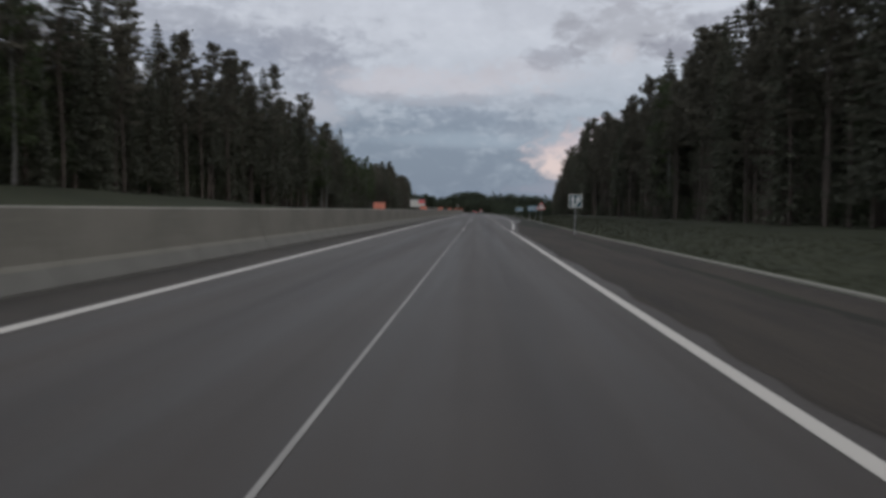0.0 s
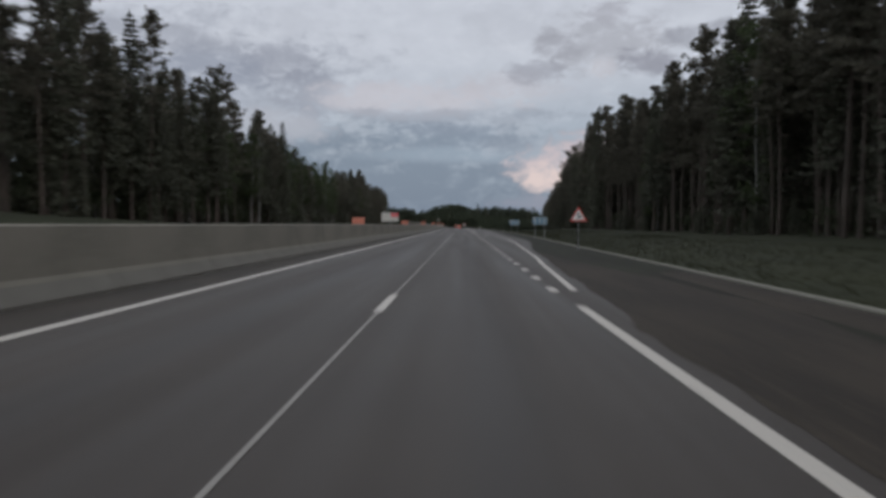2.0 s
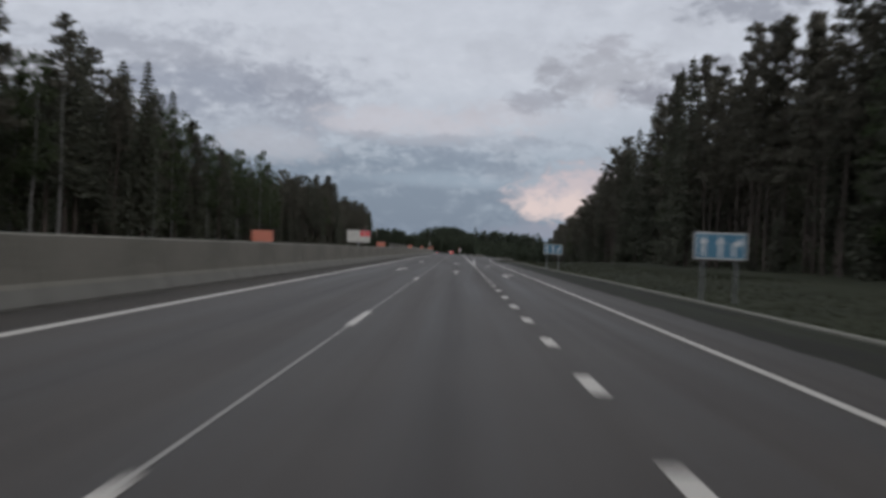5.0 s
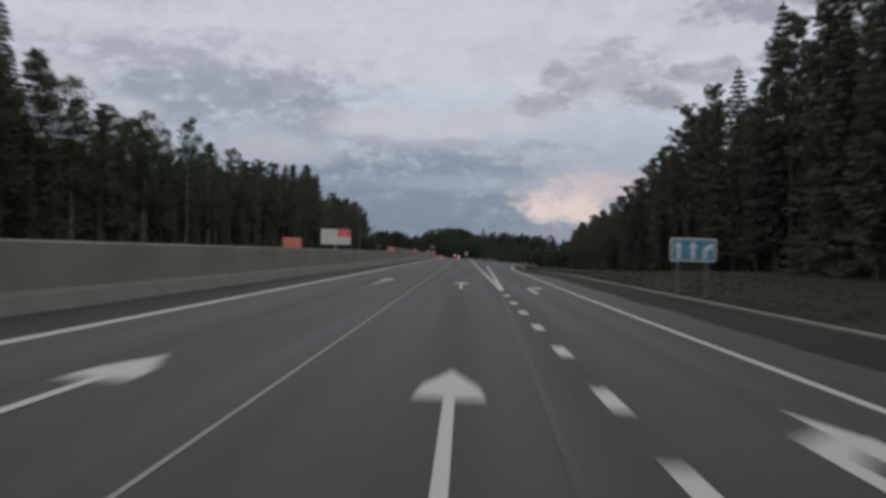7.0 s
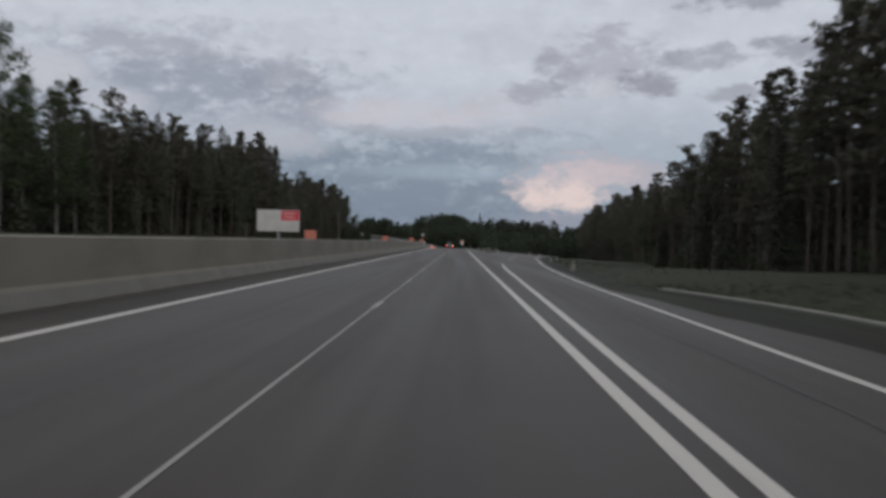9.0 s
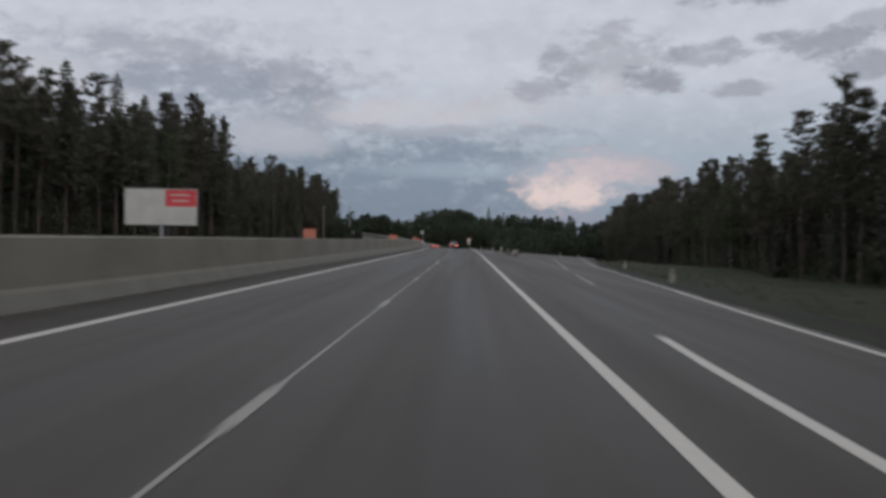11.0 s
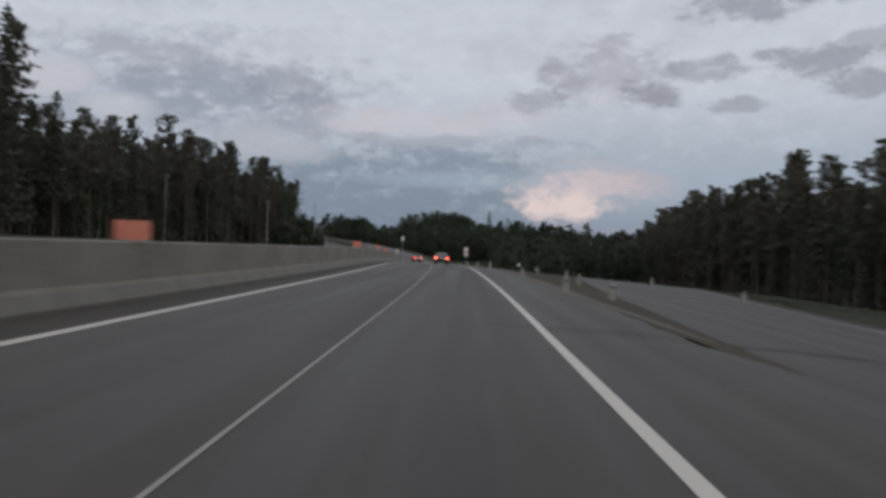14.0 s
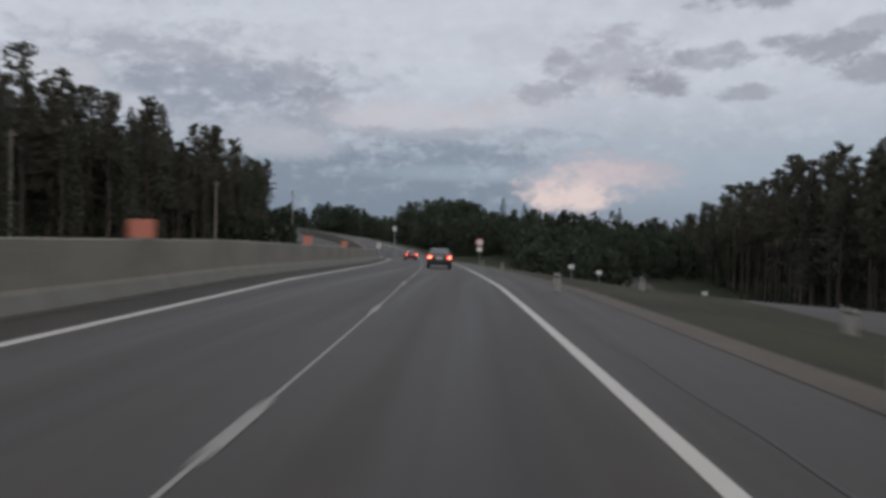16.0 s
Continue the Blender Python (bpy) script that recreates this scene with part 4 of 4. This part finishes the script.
for i in range(4):
    h = 21.0
    tree_kind(f"spruce{i}", h, "dark green spruce with drooping boughs", "spruce", trunk_mesh(h, 0.19, 0.05, M_BARK), spruce_crown(h, (3.0, 3.4, 2.6, 2.9)[i], (36, 32, 40, 30)[i], (0.14, 0.25, 0.08, 0.34)[i]), M_SPRUCE)
for i in range(6):
    h = 21.0
    tree_kind(f"pine{i}", h, "tall pine with a bare brown trunk and an open crown", "pine", trunk_mesh(h, 0.165, 0.26, M_BARK, 14, 0.24), pine_crown(h, (0.50, 0.40, 0.58, 0.34, 0.54, 0.44)[i], (3.0, 2.8, 3.3, 2.7, 2.8, 2.9)[i], (48, 58, 42, 62, 46, 54)[i], (0.3, 0.8, 0.1, 1.0, 0.5, 0.7)[i]), M_PINE)
tree_kind("tallpine", 21.0, "tall pine with a pale bare trunk and a small crown", "pine", trunk_mesh(21.0, 0.17, 0.15, M_BIRCH, 8, 0.5), pine_crown(21.0, 0.64, 2.0, 30), M_PINE)
for i in range(3):
    h = 15.0
    tree_kind(f"birch{i}", h, "slender birch with fresh green leaves", "birch", trunk_mesh(h, 0.12, 0.25, M_BIRCH, 10, 0.3), clump_crown(h, broad_places(h, (0.22, 0.3, 0.12)[i], (2.3, 1.9, 2.6)[i], 64), 44, 0.27), M_LEAF)
for i in range(2):
    h = 6.0
    tree_kind(f"sapling{i}", h, "young dark green spruce at the forest edge", "young spruce", trunk_mesh(h, 0.06, 0.03, M_BARK), spruce_crown(h, (1.3, 1.6)[i], (17, 15)[i], 0.04), M_SPRUCE)

FIRST = {}


def plant(key, x, y, z, h, turn):
    """Plants a tree of that kind, scaled to its height."""
    height, label, category, trunk, crown = KINDS[key]
    k = h / height
    wide = k ** 0.7
    m = Matrix.Translation((x, y, z)) @ Matrix.Rotation(turn, 4, "Z") @ Matrix.Diagonal((wide, wide, k, 1))
    if key in FIRST:
        return copy_thing(FIRST[key], Matrix.Translation((x, y, z)) @ Matrix.Rotation(turn, 4, "Z") @ Matrix.Diagonal((wide / FIRST[key].scale.x, wide / FIRST[key].scale.y, k / FIRST[key].scale.z, 1)))
    root = thing(category.replace(" ", "_") + "_tree" if category != "young spruce" else "young_spruce", m, label, category, "roadside forest trees")
    piece("trunk", trunk, root)
    piece("crown", crown, root)
    FIRST[key] = root
    return root


def pick(weights):
    """A random kind by weights for spruce, pine and birch."""
    k = rng.choices(("spruce", "pine", "birch"), weights)[0]
    return k + str(rng.randrange({"spruce": 4, "pine": 6, "birch": 3}[k]))


LEFT_END, RIGHT_END = 545.0, 545.0


def left_front(y):
    """Where the forest beyond the far carriageway begins."""
    return min(between(((-80, -36.5), (200, -36.5), (300, -39.0), (360, -40.5), (440, -45.5), (545, -46.0)), y), bend(y) - 20.0)


def left_forest(y):
    """Height of the treetops over the road and mixture of the forest beyond the far carriageway."""
    h = between(((0, 25.0), (112, 24.0), (131, 26.5), (146, 22.5), (165, 25.2), (178, 22.0), (224, 22.3), (233, 18.0), (238, 15.6), (254, 17.0), (266, 18.0), (272, 15.8), (279, 19.0), (307, 18.3), (330, 20.0), (343, 20.5), (357, 23.3), (377, 22.8), (385, 18.0), (397, 16.2), (405, 18.4), (420, 19.6), (430, 21.4), (480, 21.8), (505, 21.5), (537, 18.8), (560, 17.0)), y)
    return h, (2, 1, 8) if 228 < y < 276 else ((6, 6, 1.2) if y < 230 else (2.5, 8, 0.5))


def right_front(y):
    """Where the forest on the verge's side begins."""
    return between(((-80, 29.5), (215, 29.5), (240, 29.0), (285, 30.5), (330, 33.0), (374, 38.0), (420, 43.0), (465, 45.5), (515, 50.0), (640, 62.0)), y)


def right_forest(y):
    """Height of the treetops over the road and mixture of the forest on the verge's side."""
    h = between(((0, 26.8), (110, 26.8), (128, 27.4), (147, 25.4), (159, 23.6), (178, 23.4), (194, 26.6), (224, 27.4), (233, 24.0), (240, 22.4), (248, 21.8), (265, 20.6), (281, 18.6), (293, 18.0), (308, 15.6), (323, 14.4), (343, 13.7), (387, 13.1), (410, 15.0), (422, 13.8), (440, 14.9), (466, 14.4), (487, 13.0), (516, 10.6), (640, 9.0)), y)
    return h, (2.5, 9, 0.3) if y < 245 else (1.5, 9, 0.3)


second = []


def joined_trees(name, spots, label):
    """The trees of the second row, crowns and trunks in one mesh."""
    points, tris, mats, count = [], [], [], 0
    slots = [M_SPRUCE, M_PINE, M_LEAF, M_BARK, M_BIRCH]
    for key, x, y, z, h, turn in spots:
        height, _, _, trunk, crown = KINDS[key]
        k = h / height
        c, d, wide = math.cos(turn), math.sin(turn), k ** 0.7
        for me in (trunk, crown):
            co = np.empty(len(me.vertices) * 3)
            me.vertices.foreach_get("co", co)
            co = co.reshape(-1, 3)
            me.calc_loop_triangles()
            idx = np.empty(len(me.loop_triangles) * 3, dtype=np.int32)
            me.loop_triangles.foreach_get("vertices", idx)
            points.append(np.stack([(co[:, 0] * c - co[:, 1] * d) * wide + x, (co[:, 0] * d + co[:, 1] * c) * wide + y, co[:, 2] * k + z], axis=1))
            tris.append(idx + count)
            mats.append(np.full(len(idx) // 3, slots.index(me.materials[0]), dtype=np.int32))
            count += len(co)
    points, tris, mats = np.concatenate(points), np.concatenate(tris), np.concatenate(mats)
    me = bpy.data.meshes.new(name)
    me.vertices.add(len(points))
    me.vertices.foreach_set("co", points.ravel())
    me.loops.add(len(tris))
    me.loops.foreach_set("vertex_index", tris)
    me.polygons.add(len(mats))
    me.polygons.foreach_set("loop_start", np.arange(0, len(tris), 3, dtype=np.int32))
    for m in slots:
        me.materials.append(m)
    me.polygons.foreach_set("material_index", mats)
    me.update(calc_edges=True)
    return tagged(new(name, me), label, "forest", kind="stuff")


def spread(side, y0, y1, gap, rows):
    for row, depth in enumerate(rows):
        y = y0 + rng.uniform(0, gap)
        while y < y1:
            h, mixture = left_forest(y) if side < 0 else right_forest(y)
            x = (left_front(y) - depth if side < 0 else right_front(y) + depth) + rng.uniform(-1.2, 1.2)
            z = ground_z(x - bend(min(y, 500)), min(y, 500)) - 0.25
            key = pick(mixture)
            if row and side > 0 and 188 < y < 232 and rng.random() < 0.5:
                y += gap
                continue
            hh = (h - z) * (rng.uniform(0.66, 0.86) if row and side > 0 and 188 < y < 240 else rng.uniform(0.68, 0.94) if rng.random() < 0.72 else rng.uniform(0.92, 1.01)) * ((1.06 if 228 < y < 276 else 0.86) if key[0] == "b" else 1.0)
            if row == 0:
                plant(key, x, y, z, hh, rng.uniform(0, 6.28))
            else:
                second.append((key, x, y, z, hh, rng.uniform(0, 6.28)))
            y += gap * rng.uniform(0.5, 1.5)


for y in (183.0,):
    plant("tallpine", left_front(y) + 1.2, y, ground_z(left_front(y) - bend(y), y) - 0.2, left_forest(y)[0] - 2.2, y)
spread(-1, 45, LEFT_END, 2.9, (0, 3.5))
spread(1, 45, RIGHT_END, 2.7, (0, 3.5))
for x, y, top in ((11.0, 604.0, 16.6), (17.5, 598.0, 14.2), (46.0, 590.0, 13.0)):
    plant("spruce1", x, y, -0.8, top + 0.8, x)
joined_trees("forest_second_row", second, "pines and spruces standing behind the first row of trees")
for i in range(46):
    y = rng.uniform(60, 520)
    x = left_front(y) + rng.uniform(-1.0, 1.5) if i % 2 else right_front(y) + rng.uniform(-1.5, 1.0)
    plant(f"sapling{rng.randrange(2)}", x, y, ground_z(x - bend(min(y, 500)), min(y, 500)) - 0.1, rng.uniform(2.5, 7.0), rng.uniform(0, 6.28))


def simple_wood(name, spots, label, mat_mix, big):
    """A far wood as one mesh: plain trunks with ragged crowns."""
    verts, faces = [], []
    for x, y, z, h, kind in spots:
        b = len(verts)
        r = 0.13
        for k in range(3):
            a = k * 2.094
            verts += [Vector((x + r * math.cos(a), y + r * math.sin(a), z - 0.5)), Vector((x + 0.3 * r * math.cos(a), y + 0.3 * r * math.sin(a), z + h * 0.9))]
        faces += [(b, b + 2, b + 3, b + 1), (b + 2, b + 4, b + 5, b + 3), (b + 4, b, b + 1, b + 5)]
        for i in range(int(150 * min(2.4, (1.2 / big) ** 1.5))):
            f = rng.random()
            if kind == 0:
                reach, zz = 0.17 * h * (1 - f) ** 0.8 + 0.1, z + h * (0.02 + 0.98 * f)
            elif kind == 1:
                reach, zz = 0.15 * h * math.sin(math.pi * (0.25 + 0.7 * f)), z + h * (0.36 + 0.64 * f)
            else:
                reach, zz = 0.22 * h * math.sin(math.pi * (0.1 + 0.84 * f)), z + h * (0.02 + 0.98 * f)
            a, q = rng.uniform(0, 6.28), rng.random() ** 0.6
            p = Vector((x + reach * q * math.cos(a), y + reach * q * math.sin(a), zz))
            b = len(verts)
            s = big * rng.uniform(0.6, 1.3)
            verts += [p + Vector((rng.uniform(-s, s), rng.uniform(-s, s), rng.uniform(-s, s) * 0.7)) for _ in range(3)]
            faces.append((b, b + 1, b + 2))
    me = mesh_of(name, verts, faces, mat_mix)
    me.materials.append(M_BARK)
    for p in me.polygons:
        if p.loop_total == 4:
            p.material_index = 1
    return tagged(new(name, me), label, "forest", kind="stuff")


back = []
for i in range(1000):
    y = rng.uniform(-10, LEFT_END)
    x = left_front(y) - 5.5 - 34 * rng.random() ** 1.5
    h, _ = left_forest(y)
    z = ground_z(x - bend(min(y, 400)), min(y, 400))
    back.append((x, y, z, (h - z) * rng.uniform(0.62, 0.86), rng.choice((0, 1, 1, 1, 0, 2))))
simple_wood("forest_depth", back, "dark trees deeper in the forest behind the barrier", M_SPRUCE, 0.72)
back = []
for i in range(1200):
    y = rng.uniform(-10, 660)
    x = right_front(y) + 5.5 + 34 * rng.random() ** 1.5
    h, _ = right_forest(y)
    z = ground_z(x - bend(min(y, 500)), min(y, 500))
    back.append((x, y, z, (h - z) * rng.uniform(0.62, 0.86) * (0.85 if 185 < y < 250 else 1.0), rng.choice((0, 1, 1, 1, 0, 2))))
simple_wood("forest_depth", back, "dark trees deeper in the roadside forest", M_SPRUCE, 0.72)
far = []
for i in range(1500):
    x = rng.uniform(-330, 340)
    y = 640 + rng.uniform(0, 110) + 0.0005 * x * x
    z = 3.5 * smooth(-x, 40, 200) - 1.0 - 2.0 * smooth(x, 30, 120)
    far.append((x, y, z, rng.uniform(10, 16) + 2.5 * noise.noise((x * 0.02, 0, 0)), rng.choice((0, 1, 2, 2))))
simple_wood("far_wood", far, "distant mixed wood across the end of the road", M_FAR, 1.5)
mid = []
for i in range(560):
    x = rng.uniform(-46, 95)
    y = (560 if x < 10 else 508) + rng.uniform(0, 60)
    if -45 < x - bend(y) < 8:
        continue
    h = 9.0 + 3.0 * math.exp(-((x - 2) / 13) ** 2) + 1.5 * noise.noise((x * 0.06, 2, 0))
    mid.append((x, y, ground_z(x - bend(y), min(y, 600)) - 0.3, h * rng.uniform(0.75, 1.05), rng.choice((2, 2, 2, 0))))
for i in range(90):
    x, y = rng.uniform(9, 31), rng.uniform(452, 505)
    if x - slip_edge(y) - bend(y) < -8 and x - bend(y) > 9:
        mid.append((x, y, ground_z(x - bend(y), y) - 0.2, rng.uniform(5.5, 8.0), 2))
for i in range(120):
    s = rng.uniform(484, 580)
    u = -18.5 - 26 * rng.random()
    mid.append((u + bend(s), s, ground_z(u, s) - 0.3, rng.uniform(2.2, 5.0), 2))
for i in range(170):
    x = rng.gauss(-8, 12)
    y = 590 + rng.uniform(0, 30)
    mid.append((x, y, -0.6, 16.0 * math.exp(-((x + 8) / 30) ** 2) * rng.uniform(0.75, 1.05), 2))
simple_wood("thicket", mid, "round leafy thicket where the road bends", M_FAR, 0.58)

# ---------------------------------------------------------------- undergrowth and grass
low = []
for i in range(420):
    y = rng.uniform(30, 540)
    x = left_front(y) + rng.uniform(-4, 1.2)
    low.append(((x, y, ground_z(x, min(y, 400)) + rng.uniform(0.2, 2.4)), rng.uniform(0.8, 1.9), 0.9))
for i in range(480):
    y = rng.uniform(30, 540)
    x = right_front(y) + rng.uniform(-1.6, 3)
    low.append(((x, y, ground_z(x, min(y, 500)) + rng.uniform(0.2, 2.4)), rng.uniform(0.7, 1.7), 0.9))
for i in range(620):
    y = rng.uniform(50, 300)
    x = left_front(y) + rng.uniform(-3.5, 0.4)
    low.append(((x, y, ground_z(x, min(y, 400)) + 1.2 + 6.5 * rng.random() ** 1.4), rng.uniform(0.9, 1.8), 1.1))
deep = []
for i in range(420):
    y = rng.uniform(-10, 540)
    x = left_front(y) - 5 - 30 * rng.random()
    deep.append(((x, y, ground_z(x, min(y, 400)) + rng.uniform(0.2, 2.6)), rng.uniform(1.2, 2.6), 0.8))
    y = rng.uniform(-10, 560)
    x = right_front(y) + 4 + 30 * rng.random()
    deep.append(((x, y, ground_z(x, min(y, 500)) + rng.uniform(0.2, 2.6)), rng.uniform(1.2, 2.6), 0.8))
for i in range(420):
    y = rng.uniform(-10, 540)
    x = left_front(y) - 8 - 28 * rng.random()
    deep.append(((x, y, ground_z(x, min(y, 400)) + rng.uniform(2.5, 7.5)), rng.uniform(1.4, 2.8), 0.9))
    y = rng.uniform(-10, 500)
    x = right_front(y) + 8 + 28 * rng.random()
    deep.append(((x, y, ground_z(x, min(y, 500)) + rng.uniform(2.5, 7.5)), rng.uniform(1.4, 2.8), 0.9))
v, f = clump_crown(1, deep, 45, 0.7)
tagged(new("undergrowth", mesh_of("undergrowth", v, f, M_SPRUCE)), "dark young trees and bushes inside the forest", "undergrowth", kind="stuff")
v, f = clump_crown(1, low, 40, 0.26)
tagged(new("undergrowth", mesh_of("undergrowth", v, f, M_BUSH)), "dark green bushes and saplings at the forest edge", "undergrowth", kind="stuff")

verts, faces = [], []


def tuft(x, y, z, h):
    for k in range(4):
        a = rng.uniform(0, 6.28)
        w = 0.014 + 0.016 * rng.random()
        b = len(verts)
        tip = Vector((x + 0.4 * h * math.cos(a), y + 0.4 * h * math.sin(a), z + h))
        verts.extend((Vector((x - w * math.sin(a), y + w * math.cos(a), z - 0.05)), Vector((x + w * math.sin(a), y - w * math.cos(a), z - 0.05)), tip))
        faces.append((b, b + 1, b + 2))


for i in range(26000):
    s = rng.uniform(0, 229)
    u = kerb_at(s) + 0.2 + 13 * rng.random() ** 1.5
    p = spot(u, s)
    tuft(p.x, p.y, p.z - 0.06, rng.uniform(0.04, 0.10))
for i in range(5000):
    s = rng.uniform(229, 440)
    u = ramp_right(s) + 1.0 + 10 * rng.random() ** 1.8
    p = spot(u, s)
    tuft(p.x, p.y, p.z - 0.06, rng.uniform(0.04, 0.10))
tagged(new("grass", mesh_of("grass", verts, faces, M_BLADE)), "short green grass on the verges and island", "grass", kind="stuff")
